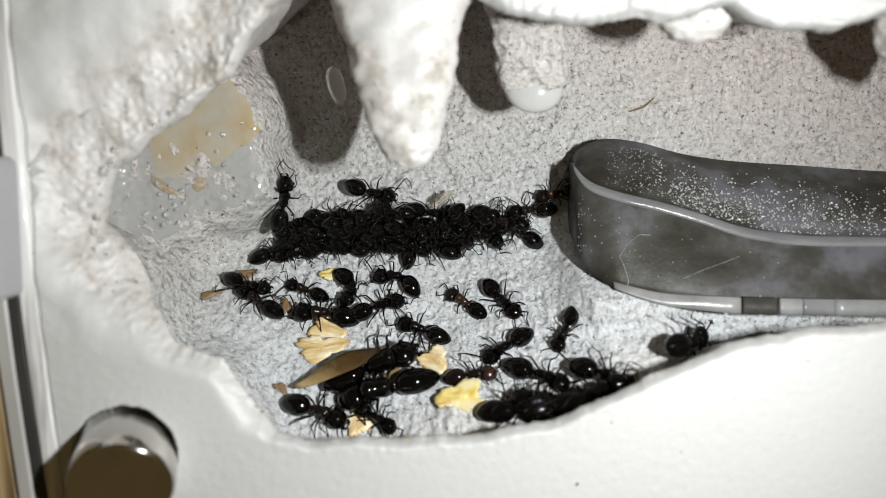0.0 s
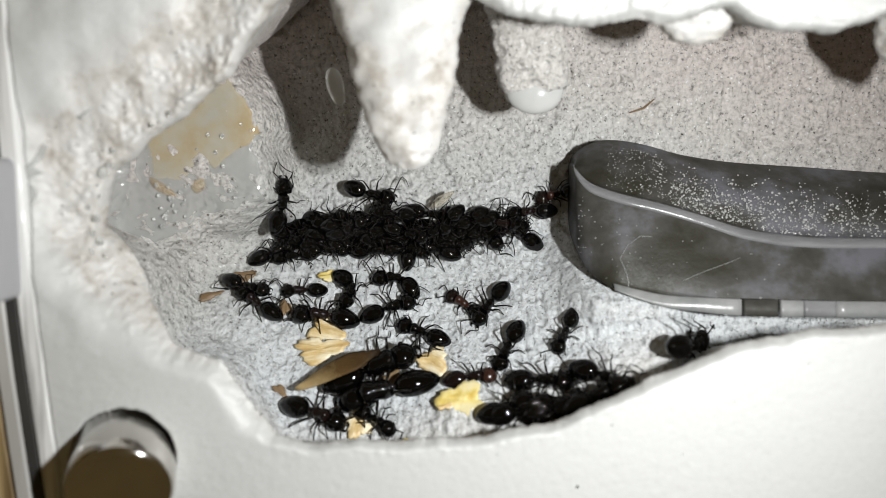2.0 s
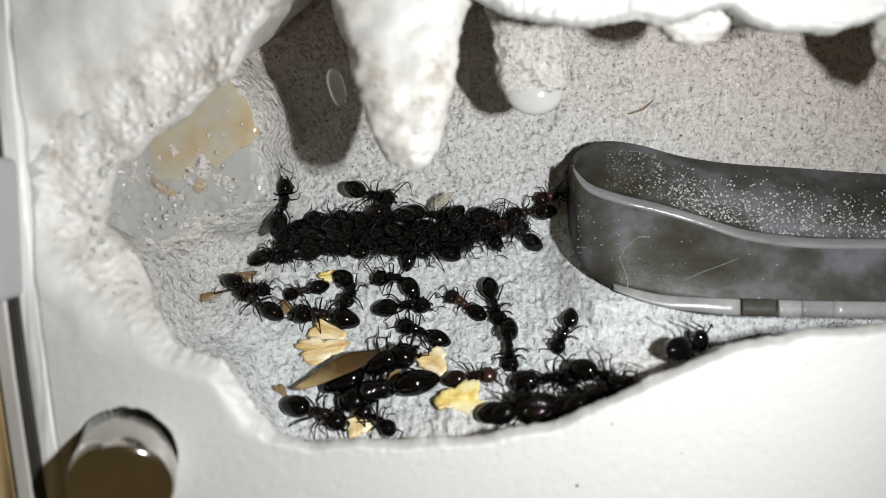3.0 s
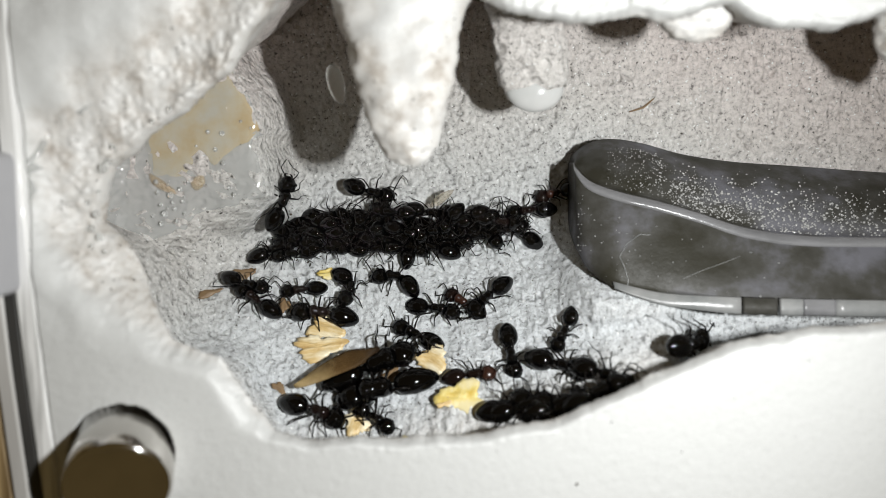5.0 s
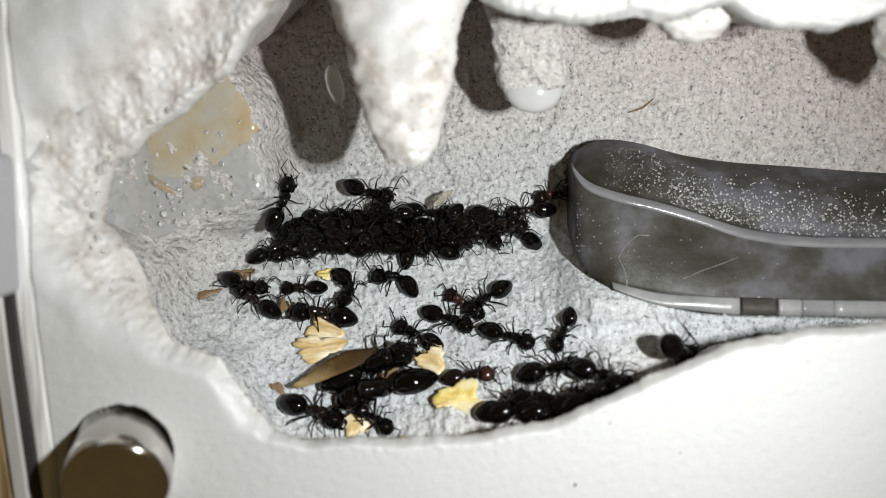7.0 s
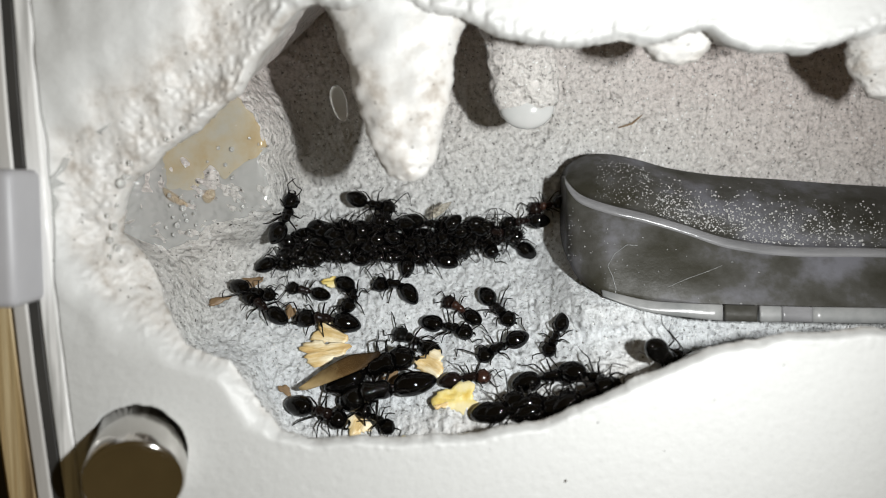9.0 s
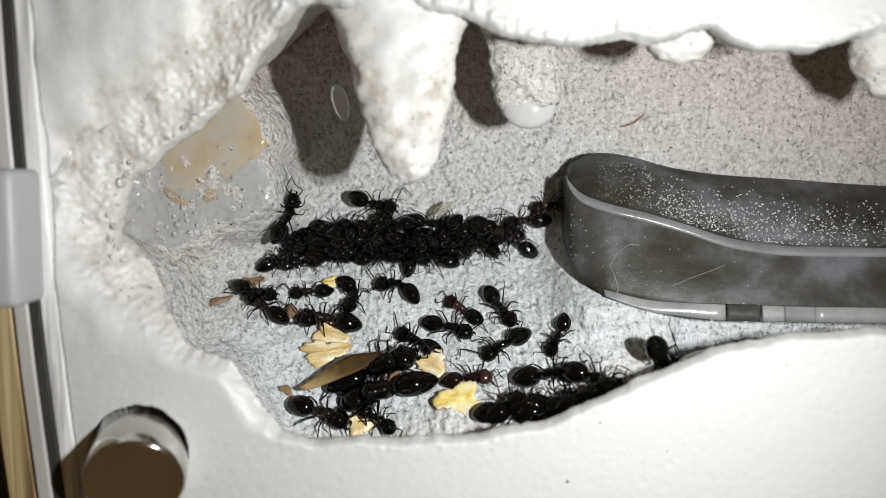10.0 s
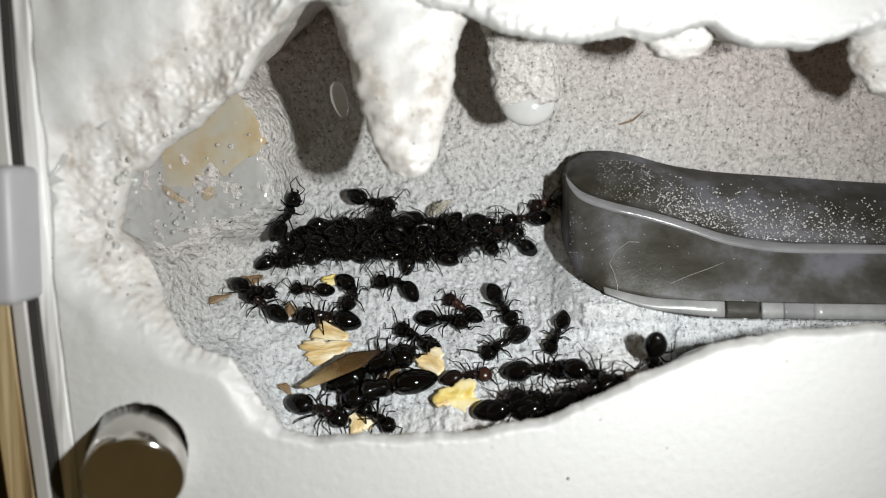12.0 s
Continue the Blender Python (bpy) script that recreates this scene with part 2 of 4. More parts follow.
NICKEL = grained(material("nickel", (0.62, 0.60, 0.57), 0.12, Metallic=1.0), 300, [(0.3, (0.58, 0.56, 0.53)), (0.7, (0.66, 0.64, 0.61))])
# white raised so the colour carries the light shining through the wall
ACRYLIC = grained(material("milky_acrylic", (0.85, 0.86, 0.85), 0.12, Transmission_Weight=0.15, IOR=1.49), 300, [(0.36, (0.42, 0.42, 0.41)), (0.46, (0.78, 0.78, 0.77)), (0.58, (0.88, 0.88, 0.87))], 0.3, 300, 0.0003, (3.0, 0.12, 1.0))
OUTER = grained(material("pale_plastic", (0.5, 0.5, 0.49), 0.35), 120, [(0.35, (0.36, 0.35, 0.335)), (0.65, (0.52, 0.51, 0.49))], 0.2, 400, 0.0002, (2.0, 0.2, 1.0))
FROSTED = grained(material("frosted_plastic", (0.6, 0.6, 0.61), 0.45, Transmission_Weight=0.25), 60, [(0.3, (0.40, 0.40, 0.42)), (0.7, (0.48, 0.48, 0.50))], 0.1, 400, 0.0002)
DARK = grained(material("dark_gap", (0.03, 0.03, 0.03), 0.6), 100, [(0.3, (0.02, 0.02, 0.02)), (0.7, (0.045, 0.043, 0.04))])
WOOD = grained(material("pale_wood", (0.35, 0.23, 0.11), 0.55), 160, [(0.36, (0.12, 0.075, 0.03)), (0.5, (0.32, 0.23, 0.11)), (0.62, (0.46, 0.37, 0.22))], 0.5, 500, 0.0003, (4.0, 0.10, 1.0))
TABLE = grained(material("dark_table", (0.02, 0.018, 0.016), 0.6), 30, [(0.3, (0.012, 0.011, 0.010)), (0.7, (0.03, 0.026, 0.022))])

# ---- plan of the nest, in millimetres: x along the tube, y towards the back, z up, 0 = cast top of the plaster ----
RIM = [(-15.0, -12.9), (-13.3, -14.8), (-9.8, -15.5), (-6.3, -15.4), (-2.8, -15.5), (3.3, -15.0), (7.7, -14.1), (12.1, -12.6), (15.9, -10.5), (19.4, -9.0), (23.6, -7.6), (28.4, -6.7), (33.9, -6.3), (42.1, -5.9), (63.2, -5.2), (60.4, 19.5), (40.3, 18.7), (32.4, 17.7), (29.3, 16.2), (24.7, 16.6), (21.3, 18.1), (16.4, 17.4), (12.3, 17.2), (7.3, 17.4), (4.8, 18.1), (1.9, 19.5), (-3.5, 20.7), (-10.0, 20.3), (-13.7, 18.5), (-16.8, 13.6), (-22.7, 9.0), (-26.2, 6.0), (-27.5, 1.5), (-25.6, -0.9), (-23.9, -3.0), (-22.7, -6.0), (-21.3, -7.7), (-17.3, -8.8)]
FOOT_LINE = [(-36.7, -2.1), (-26.2, -0.5), (-17.5, 0.9), (-10.6, 0.0), (-1.4, -0.4), (5.5, 0.2), (12.0, 0.6), (24.0, 0.0), (80.6, 0.0)]
LEDGE = [(-33.94, 4.42), (-30.57, 10.07), (-25.27, 14.11), (-20.32, 16.86), (-18.12, 13.61), (-16.89, 11.59), (-16.58, 9.81), (-17.24, 8.02), (-16.52, 5.97), (-16.31, 3.65), (-18.42, 2.61), (-22.62, 1.57), (-23.7, 0.26), (-26.88, -0.79), (-30.56, -1.32), (-34.7, -0.27)]
LEDGE_Z = -13.0


def smooth(a, b, v):
    t = np.clip((v - a) / (b - a), 0, 1)
    return t * t * (3 - 2 * t)


def inside_distance(outline, x, y):
    """Distance to a closed outline, positive inside."""
    x, y = np.asarray(x, float), np.asarray(y, float)
    best, inside = np.full(x.shape, 1e9), np.zeros(x.shape, bool)
    for (ax, ay), (bx, by) in zip(outline, outline[1:] + outline[:1]):
        ex, ey = bx - ax, by - ay
        t = np.clip(((x - ax) * ex + (y - ay) * ey) / (ex * ex + ey * ey), 0, 1)
        best = np.minimum(best, np.hypot(x - ax - t * ex, y - ay - t * ey))
        cross = ((ay > y) != (by > y)) & (x < ex * (y - ay) / (ey + 1e-12) + ax)
        inside ^= cross
    return np.where(inside, best, -best)


def rim_distance(x, y):
    """Distance to the rim of the hollow, positive inside."""
    return inside_distance(RIM, x, y)


def waves(x, y, s, seed):
    """Cheap smooth lumps of about s mm, -1 to 1."""
    r = np.random.RandomState(seed)
    out = 0
    for k in range(9):
        a, f, p = r.uniform(0, 6.283), r.uniform(0.6, 1.6) / s * 3.1, r.uniform(0, 6.283)
        out = out + np.sin((x * np.cos(a) + y * np.sin(a)) * f + p)
    return out / 4.5


def floor_height(x, y):
    """The bowl of the hollow: deep and level at the back, rising to the front, with a wet ledge in one corner."""
    foot = np.interp(x, [p[0] for p in FOOT_LINE], [p[1] for p in FOOT_LINE])
    ahead = foot - y
    floor = -21.5 + 0.8 * np.clip(ahead, 0, 19) + 1.0 * smooth(1.0, -1.0, ahead) * smooth(-6, -1.5, ahead)
    floor = floor + 4.0 * smooth(-15, -28, x) + 4.5 * smooth(4, 15, x) * smooth(1, 8, ahead)
    floor = floor + 4.2 * smooth(9.5, 14, x) * smooth(3.5, -1.5, y) * smooth(-9, -5, y)
    rim = np.maximum(rim_distance(x, y), -2)
    front = smooth(1, -3, y)
    bank = -7.0 - 3.8 * smooth(18, 24, x) - 1.2 * (1 - 0.4 * smooth(18, 24, x)) * rim
    floor = floor + np.maximum(bank - floor, 0) * smooth(13, 22, x) * front
    lift = -6.6 - 1.25 * rim
    floor = floor + np.maximum(lift - floor, 0) * smooth(-8, 5, x) * (1 - smooth(14, 20, x)) * front
    floor = floor + np.minimum(-11.3 - floor, 0) * smooth(19, 24, x) * front
    floor = np.minimum(floor, -1.6) + 0.35 * waves(x, y, 6.0, 1) + 0.12 * waves(x, y, 1.6, 2)
    shelf = smooth(-2.2 - 1.8 * smooth(4, 1, y), 0.3, inside_distance(LEDGE, x, y) + 0.25 * waves(x, y, 2.5, 9))
    return floor + (LEDGE_Z + 0.12 * waves(x, y, 3.0, 8) - floor) * shelf


def shoulder(x, y):
    """1 where the rim of the hollow is worn down and rough."""
    return smooth(-9, -20, x) * smooth(-9, -2, y)


def ragged(x, y):
    return rim_distance(x, y) + (0.30 + 0.22 * smooth(13, 17, y)) * waves(x, y, 3.0, 5) + 0.06 * waves(x, y, 1.1, 6)


def cast_top(x, y, d):
    left = shoulder(x, y)
    wide = 5 + 5 * smooth(0, 12, y)
    return -(3.0 * left) * (1 - smooth(0, wide, -d)) + 0.25 * left * waves(x, y, 2.2, 3)


def ground(x, y):
    """Height of the plaster, without its grain; under the overhang, that of the bowl."""
    x, y = np.asarray(x, float), np.asarray(y, float)
    d = ragged(x, y)
    return np.where(d > -4.0, floor_height(x, y), cast_top(x, y, d))


def surface(x, y):
    """Height of the uppermost plaster."""
    x, y = np.asarray(x, float), np.asarray(y, float)
    d = ragged(x, y)
    return np.where(d > 0.6, floor_height(x, y), cast_top(x, y, d))


def normal_at(x, y, e=1.2):
    gx = float(ground(x + e, y) - ground(x - e, y)) / (2 * e)
    gy = float(ground(x, y + e) - ground(x, y - e)) / (2 * e)
    s = math.hypot(gx, gy)
    if s > 0.7:
        gx, gy = gx * 0.7 / s, gy * 0.7 / s
    return Vector((-gx, -gy, 1)).normalized()


def stand(x, y, heading, lift=0.0, pitch=0.0):
    """A pose on the plaster, upright to it, in metres."""
    n = normal_at(x, y)
    a = radians(heading)
    f = Vector((math.cos(a), math.sin(a), 0))
    f = (f - n * f.dot(n)).normalized()
    m = Matrix((f, n.cross(f), n)).transposed().to_4x4()
    m.translation = (Vector((x, y, float(ground(x, y)))) + n * lift) * MM
    return m @ pose(0, 0, 0, 0, pitch, 0)


# ---- mesh helpers ----


def mesh_from(bm, name, mat, flat=False):
    me = bpy.data.meshes.new(name)
    bm.normal_update()
    bm.to_mesh(me)
    bm.free()
    me.materials.append(mat)
    for p in me.polygons:
        p.use_smooth = not flat
    return me


def part(name, bm, mat, parent=None, label="", flat=False):
    ob = new(name, mesh_from(bm, name, mat, flat))
    ob.parent = parent
    return tagged(ob, label)


def rings(bm, loops, cap=True):
    """Skin closed loops of points into a tube."""
    rows = [[bm.verts.new(p) for p in lp] for lp in loops]
    for a, b in zip(rows, rows[1:]):
        n = len(a)
        for i in range(n):
            bm.faces.new((a[i], a[(i + 1) % n], b[(i + 1) % n], b[i]))
    if cap:
        bm.faces.new(rows[0][::-1])
        bm.faces.new(rows[-1])
    return rows


def lathe(bm, profile, seg=14, sy=1.0, sz=1.0, axis=lambda x: (0, 0)):
    """Rounds along x: (x, radius) pairs."""
    loops = []
    for x, r in profile:
        oy, oz = axis(x)
        loops.append([(x, oy + r * sy * math.cos(6.2832 * k / seg), oz + r * sz * math.sin(6.2832 * k / seg)) for k in range(seg)])
    rings(bm, loops)
    bmesh.ops.recalc_face_normals(bm, faces=bm.faces)


def limb(bm, pts, radii, seg=6):
    pts = [Vector(p) for p in pts]
    loops = []
    for i, p in enumerate(pts):
        d = (pts[min(i + 1, len(pts) - 1)] - pts[max(i - 1, 0)]).normalized()
        u = d.cross(Vector((0, 0, 1)) if abs(d.z) < 0.95 else Vector((1, 0, 0))).normalized()
        v = d.cross(u)
        loops.append([p + (u * math.cos(6.2832 * k / seg) + v * math.sin(6.2832 * k / seg)) * radii[i] for k in range(seg)])
    rings(bm, loops)
    bmesh.ops.recalc_face_normals(bm, faces=bm.faces)


def scatter(spots, fineness, turns=None):
    """Many small beads in one bmesh: (centre, radii) in millimetres."""
    one = bmesh.new()
    bmesh.ops.create_icosphere(one, subdivisions=fineness, radius=1.0)
    co = np.array([v.co[:] for v in one.verts])
    fa = np.array([[v.index for v in f.verts] for f in one.faces])
    one.free()
    allco, allfa = [], []
    for k, (p, radii) in enumerate(spots):
        c = co * np.array(radii)
        if turns:
            c = c @ np.array(turns[k].to_matrix()).T
        allco.append(c + np.array(p[:]))
        allfa.append(fa + k * len(co))
    me = bpy.data.meshes.new("beads")
    me.from_pydata((np.concatenate(allco) * MM).tolist(), [], np.concatenate(allfa).tolist())
    bm = bmesh.new()
    bm.from_mesh(me)
    bpy.data.meshes.remove(me)
    return bm


def box(bm, lo, hi, bevel=0.0):
    r = bmesh.ops.create_cube(bm, size=1)
    for v in r["verts"]:
        v.co = Vector([lo[i] + (v.co[i] + 0.5) * (hi[i] - lo[i]) for i in range(3)])
    if bevel:
        bmesh.ops.bevel(bm, geom=bm.edges[:], offset=bevel, segments=3, affect="EDGES", profile=0.5)


# ---- the plaster nest ----
def edge_x(y):
    """The slightly bowed side of the plaster block."""
    return -31.044 - 0.0598 * y + 0.00101 * np.clip(y, -26, 26) ** 2


def grain(shape, step, seed):
    """Random lumps, one every step cells, smoothly filled between."""
    r = np.random.RandomState(seed)
    h, w = shape
    g = r.uniform(-1, 1, (h // step + 3, w // step + 3))
    yi, xi = np.arange(h) / step, np.arange(w) / step
    y0, x0 = yi.astype(int), xi.astype(int)
    fy, fx = (yi - y0)[:, None], (xi - x0)[None, :]
    fy, fx = fy * fy * (3 - 2 * fy), fx * fx * (3 - 2 * fx)
    a = g[np.ix_(y0, x0)] * (1 - fx) + g[np.ix_(y0, x0 + 1)] * fx
    b = g[np.ix_(y0 + 1, x0)] * (1 - fx) + g[np.ix_(y0 + 1, x0 + 1)] * fx
    return a * (1 - fy) + b * fy


MAGNET = Vector((-24.75, -16.32, -0.50))
MAGNET_R = 3.9


def plaster_block():
    w, h = 780, 500
    ys = np.linspace(-34, 44, h)
    u = np.linspace(0, 1, w)
    X = np.empty((h, w))
    for j, y in enumerate(ys):
        X[j] = edge_x(y) + (80 - edge_x(y)) * u
    Y = np.repeat(ys[:, None], w, 1)
    d = ragged(X, Y)
    # the bowl reaches under the rim
    reach = (1 - smooth(0, 9, d)) * smooth(0.35, 1.1, d)
    Ys = Y + reach * (6.5 * smooth(5, 10, Y) - 4.5 * smooth(0, -5, Y))
    Xs = X - reach * (2.2 + 4.0 * smooth(-2, 2, Y)) * smooth(-12, -18, X) * smooth(17, 11, Y)
    top = cast_top(X, Y, d)
    bowl = floor_height(Xs, Ys)
    soft = 1.7 * smooth(-12, -17, X) * smooth(1, -3, Y)
    lip = np.where(d < 0.4, top - 1.3 * smooth(-0.3 - soft, 0.4, d) ** 2, top - 1.3 + (bowl - top + 1.3) * smooth(0.4, 1.0 + soft, d))
    Z = np.where(d < 1.0 + soft, lip, bowl)
    rough = smooth(-7, 1, d) * smooth(-0.15, -1.2, Z)
    crumbs = np.maximum(grain((h, w), 3, 21), 0.1) * np.maximum(grain((h, w), 17, 22) + 0.4, 0)
    Z = Z + rough * (0.12 * grain((h, w), 5, 1) + 0.15 * grain((h, w), 2, 2) + 0.12 * grain((h, w), 11, 3) + 0.42 * crumbs) + 0.012 * grain((h, w), 18, 4)
    # the lip is crumbly
    Z = Z + (0.05 + 0.2 * smooth(10, 14, Y)) * grain((h, w), 3, 7) * smooth(-1.2, -0.1, d) * smooth(0.8, 0, d)
    # socket of the magnet
    r = np.hypot(X - MAGNET.x, Y - MAGNET.y) + 0.12 * grain((h, w), 6, 8)
    Z = np.where(r < MAGNET_R + 0.22, np.minimum(Z, -1.8 * smooth(MAGNET_R + 0.22, MAGNET_R + 0.02, r)), Z)
    X, Y = Xs, Ys
    n = w * h
    co = np.stack([X, Y, Z], -1).reshape(-1, 3) * MM
    i = np.arange(n).reshape(h, w)
    quads = np.stack([i[:-1, :-1], i[:-1, 1:], i[1:, 1:], i[1:, :-1]], -1).reshape(-1, 4)
    # outer skirt down to the base
    ring = np.concatenate([i[0, :], i[1:, -1], i[-1, -2::-1], i[-2:0:-1, 0]])
    low = co[ring].copy()
    low[:, 2] = -28 * MM
    k = np.arange(len(ring))
    nxt = (k + 1) % len(ring)
    skirt = np.stack([ring[nxt], ring[k], n + k, n + nxt], -1)
    co, quads = np.concatenate([co, low]), np.concatenate([quads, skirt])
    me = bpy.data.meshes.new("plaster_nest")
    me.vertices.add(len(co))
    me.vertices.foreach_set("co", co.ravel())
    me.loops.add(quads.size)
    me.loops.foreach_set("vertex_index", quads.ravel().astype(np.int32))
    me.polygons.add(len(quads))
    me.polygons.foreach_set("loop_start", (np.arange(len(quads)) * 4).astype(np.int32))
    me.update(calc_edges=True)
    me.validate()
    me.polygons.foreach_set("use_smooth", np.ones(len(quads), bool))
    me.materials.append(PLASTER)
    return tagged(new("plaster_nest", me), "white cast plaster nest block with a rough hollow", "nest block", kind="structure")


nest = plaster_block()


def tongue(rows, thick, seed, name="plaster_tongue"):
    """A rounded plaster lug that hangs free over the back slope; rows of x, y, z, half width."""
    bm = bmesh.new()
    loops, seg = [], 40
    fine = []
    for a, b in zip(rows, rows[1:]):
        for k in range(8):
            t = k / 8
            fine.append([a[i] + (b[i] - a[i]) * t for i in range(4)])
    fine.append(list(rows[-1]))
    for x, y, z, hw in fine:
        lp = []
        for k in range(seg):
            a = 6.2832 * k / seg
            ca, sa = math.cos(a), math.sin(a)
            th = min(thick, hw * 1.1)
            p = Vector((x + hw * math.copysign(abs(ca) ** 0.85, ca), y, z - th * 0.5 + th * 0.5 * math.copysign(abs(sa) ** 0.9, sa)))
            q = p + Vector((seed * 7.1, 0, 0))
            g = noise.noise(q * 0.55) * 0.35 + noise.noise(q * 1.5) * 0.26 + noise.noise(q * 4.5) * 0.07
            out = Vector((ca, 0, sa))
            lp.append((p + out * g * min(1.0, hw / 1.5)) * MM)
        loops.append(lp)
    rings(bm, loops)
    bmesh.ops.recalc_face_normals(bm, faces=bm.faces)
    return tagged(part(name, bm, PLASTER), "rounded white plaster lug hanging from the back rim", "plaster lug", "plaster lugs", "structure")


tongue([(-3.44, 23.55, -0.2, 6.98), (-3.4, 20.84, -0.5, 6.22), (-3.31, 18.07, -0.8, 5.03), (-3.22, 15.25, -1.1, 4.33), (-3.08, 12.38, -1.4, 3.68), (-2.86, 9.64, -1.7, 2.94), (-2.75, 7.63, -2.0, 2.27), (-2.67, 6.59, -2.3, 1.58), (-2.64, 6.12, -2.6, 0.62)], 5.5, 1)
tongue([(6.8, 20.36, -7.5, 3.27), (7.31, 18.26, -8.42, 3.14), (7.78, 16.07, -9.33, 3.19), (8.01, 13.79, -10.25, 2.95), (8.2, 12.19, -11.17, 2.29), (8.32, 11.42, -12.08, 1.0), (8.43, 11.18, -13.0, 0.19)], 5.0, 2)
tongue([(19.28, 19.86, -1.5, 4.12), (19.46, 18.35, -2.12, 3.45), (19.63, 16.99, -2.75, 2.6), (19.82, 16.21, -3.38, 1.6), (20.03, 15.84, -4.0, 0.28)], 4.0, 3)
tongue([(37.35, 19.99, -2.0, 3.84), (37.74, 17.26, -3.0, 3.49), (38.08, 15.06, -4.0, 2.67), (38.63, 13.43, -5.0, 1.58), (39.21, 12.78, -6.0, 0.23)], 4.5, 4)

# ---- case round the nest ----


def along_edge(name, mat, off0, off1, z0, z1, label, category, bevel=0.15):
    """A bar that follows the side of the block, with chamfered upper edges."""
    bm = bmesh.new()
    loops = []
    for k in range(41):
        y = -50 + 2.5 * k
        x = float(edge_x(y))
        wave = 0.04 * noise.noise(Vector((off0 * 3, y * 0.25, 0)))
        section = ((off0, z0), (off0, z1 - bevel), (off0 + bevel, z1), (off1 - bevel, z1), (off1, z1 - bevel), (off1, z0))
        loops.append([Vector((x + o + wave, y, z)) * MM for o, z in section])
    rings(bm, loops)
    bmesh.ops.recalc_face_normals(bm, faces=bm.faces)
    return tagged(part(name, bm, mat, flat=True), label, category, kind="structure")


along_edge("wall_acrylic", ACRYLIC, -1.45, -0.05, -28, 0.15, "milky acrylic side wall of the nest case", "case wall")
# no real strip: a dark bar gives the open gap its shade
along_edge("trim_gap", DARK, -2.5, -1.49, -28, -0.05, "dark bar standing in for the shaded gap beside the case wall", "strip")
along_edge("wall_outer", OUTER, -3.75, -2.54, -28, 0.0, "pale plastic outer wall of the nest case", "case wall")
along_edge("trim_wood", WOOD, -6.6, -3.8, -28, -0.3, "pale grained wooden batten beside the case", "batten", 0.4)

bm = bmesh.new()
box(bm, (-0.4, -0.4, -0.05), (0.4, 0.4, -0.0285))
tagged(part("ground", bm, TABLE), "dark table top under the nest", "table top", kind="structure")


def edge_clip():
    a, b = (-31.75, 6.95, 3.00), (-31.80, -3.60, 3.00)
    a, b = Vector(a), Vector(b)
    d = (b - a).normalized()
    length = (b - a).length
    bm = bmesh.new()
    box(bm, (0, -9 * MM, -4 * MM), (length * MM, 0, 1.2 * MM), 0.7 * MM)
    bm2 = bmesh.new()
    box(bm2, (length * 0.12 * MM, -3.0 * MM, -5.4 * MM), (length * 0.88 * MM, -1.6 * MM, -3.9 * MM), 0.2 * MM)
    body = part("edge_clip", bm, FROSTED)
    part("clip_foot", bm2, FROSTED, body)
    body.matrix_world = Matrix.Translation(a * MM) @ Matrix.Rotation(math.atan2(d.y, d.x), 4, "Z")
    return tagged(body, "frosted white plastic clip over the case edge", "clip")


edge_clip()


def magnet():
    face = Vector((-23.92, -17.58, 3.00))
    axis = (face - MAGNET).normalized()
    top = (face - MAGNET).length
    bm = bmesh.new()
    prof = [(-3.5, MAGNET_R), (top - 0.4, MAGNET_R), (top - 0.15, MAGNET_R - 0.08), (top, MAGNET_R - 0.3)]
    lathe(bm, [(x * MM, r * MM) for x, r in prof], 64)
    ob = part("disc_magnet", bm, NICKEL)
    for p in ob.data.polygons:
        p.use_smooth = len(p.vertices) == 4
    bm = bmesh.new()
    lathe(bm, [((top - 0.05) * MM, (MAGNET_R - 0.45) * MM), ((top + 0.02) * MM, (MAGNET_R - 0.47) * MM)], 48)
    cap = part("end_face", bm, NICKEL, ob, "flat mirror-like end face", flat=True)
    q = axis.to_track_quat("X", "Z").to_matrix().to_4x4()
    ob.matrix_world = Matrix.Translation(MAGNET * MM) @ q
    return tagged(ob, "shiny nickel-plated disc magnet set in a plaster socket", "magnet")


magnet()

# ---- the tube ----
# stations along the tube: back edge, crest and foot of the front wall
BACK_EDGE = [(12.96, 6.74, -18.0), (13.29, 7.51, -18.1), (14.62, 8.4, -18.2), (16.68, 8.72, -18.3), (19.73, 8.28, -18.25), (23.63, 7.24, -18.2), (28.64, 6.52, -18.15), (35.29, 6.08, -18.1), (43.51, 5.52, -18.05), (61.99, 4.59, -18.0)]
CREST = [(12.42, 6.41, -15.5), (12.46, 5.55, -14.33), (13.58, 4.15, -13.17), (16.2, 3.16, -12.0), (19.71, 2.32, -11.67), (23.22, 1.31, -11.33), (27.21, 0.02, -11.0), (32.17, -0.66, -10.67), (39.47, -0.73, -10.33), (55.91, -0.8, -10.0)]
FOOT = [(12.45, 0.48, -15.0), (12.46, -1.03, -13.33), (13.17, -2.94, -11.67), (14.91, -4.29, -10.0), (17.46, -5.14, -9.6), (21.0, -5.43, -9.2), (25.58, -5.56, -8.8), (30.37, -5.65, -8.4), (38.42, -5.67, -8.0), (54.37, -5.79, -7.6)]
FLANGE_EDGE = [(15.11, -4.26, -9.8), (15.28, -4.55, -9.4), (18.93, -5.09, -9.0), (18.83, -5.73, -8.6), (22.48, -5.3, -8.44), (22.46, -6.22, -8.28), (26.3, -5.39, -8.12), (26.29, -6.51, -7.96), (32.53, -5.49, -7.8), (32.51, -6.54, -7.64), (39.67, -5.53, -7.48), (39.64, -6.59, -7.32), (54.0, -5.63, -7.16), (53.96, -6.67, -7.0)]


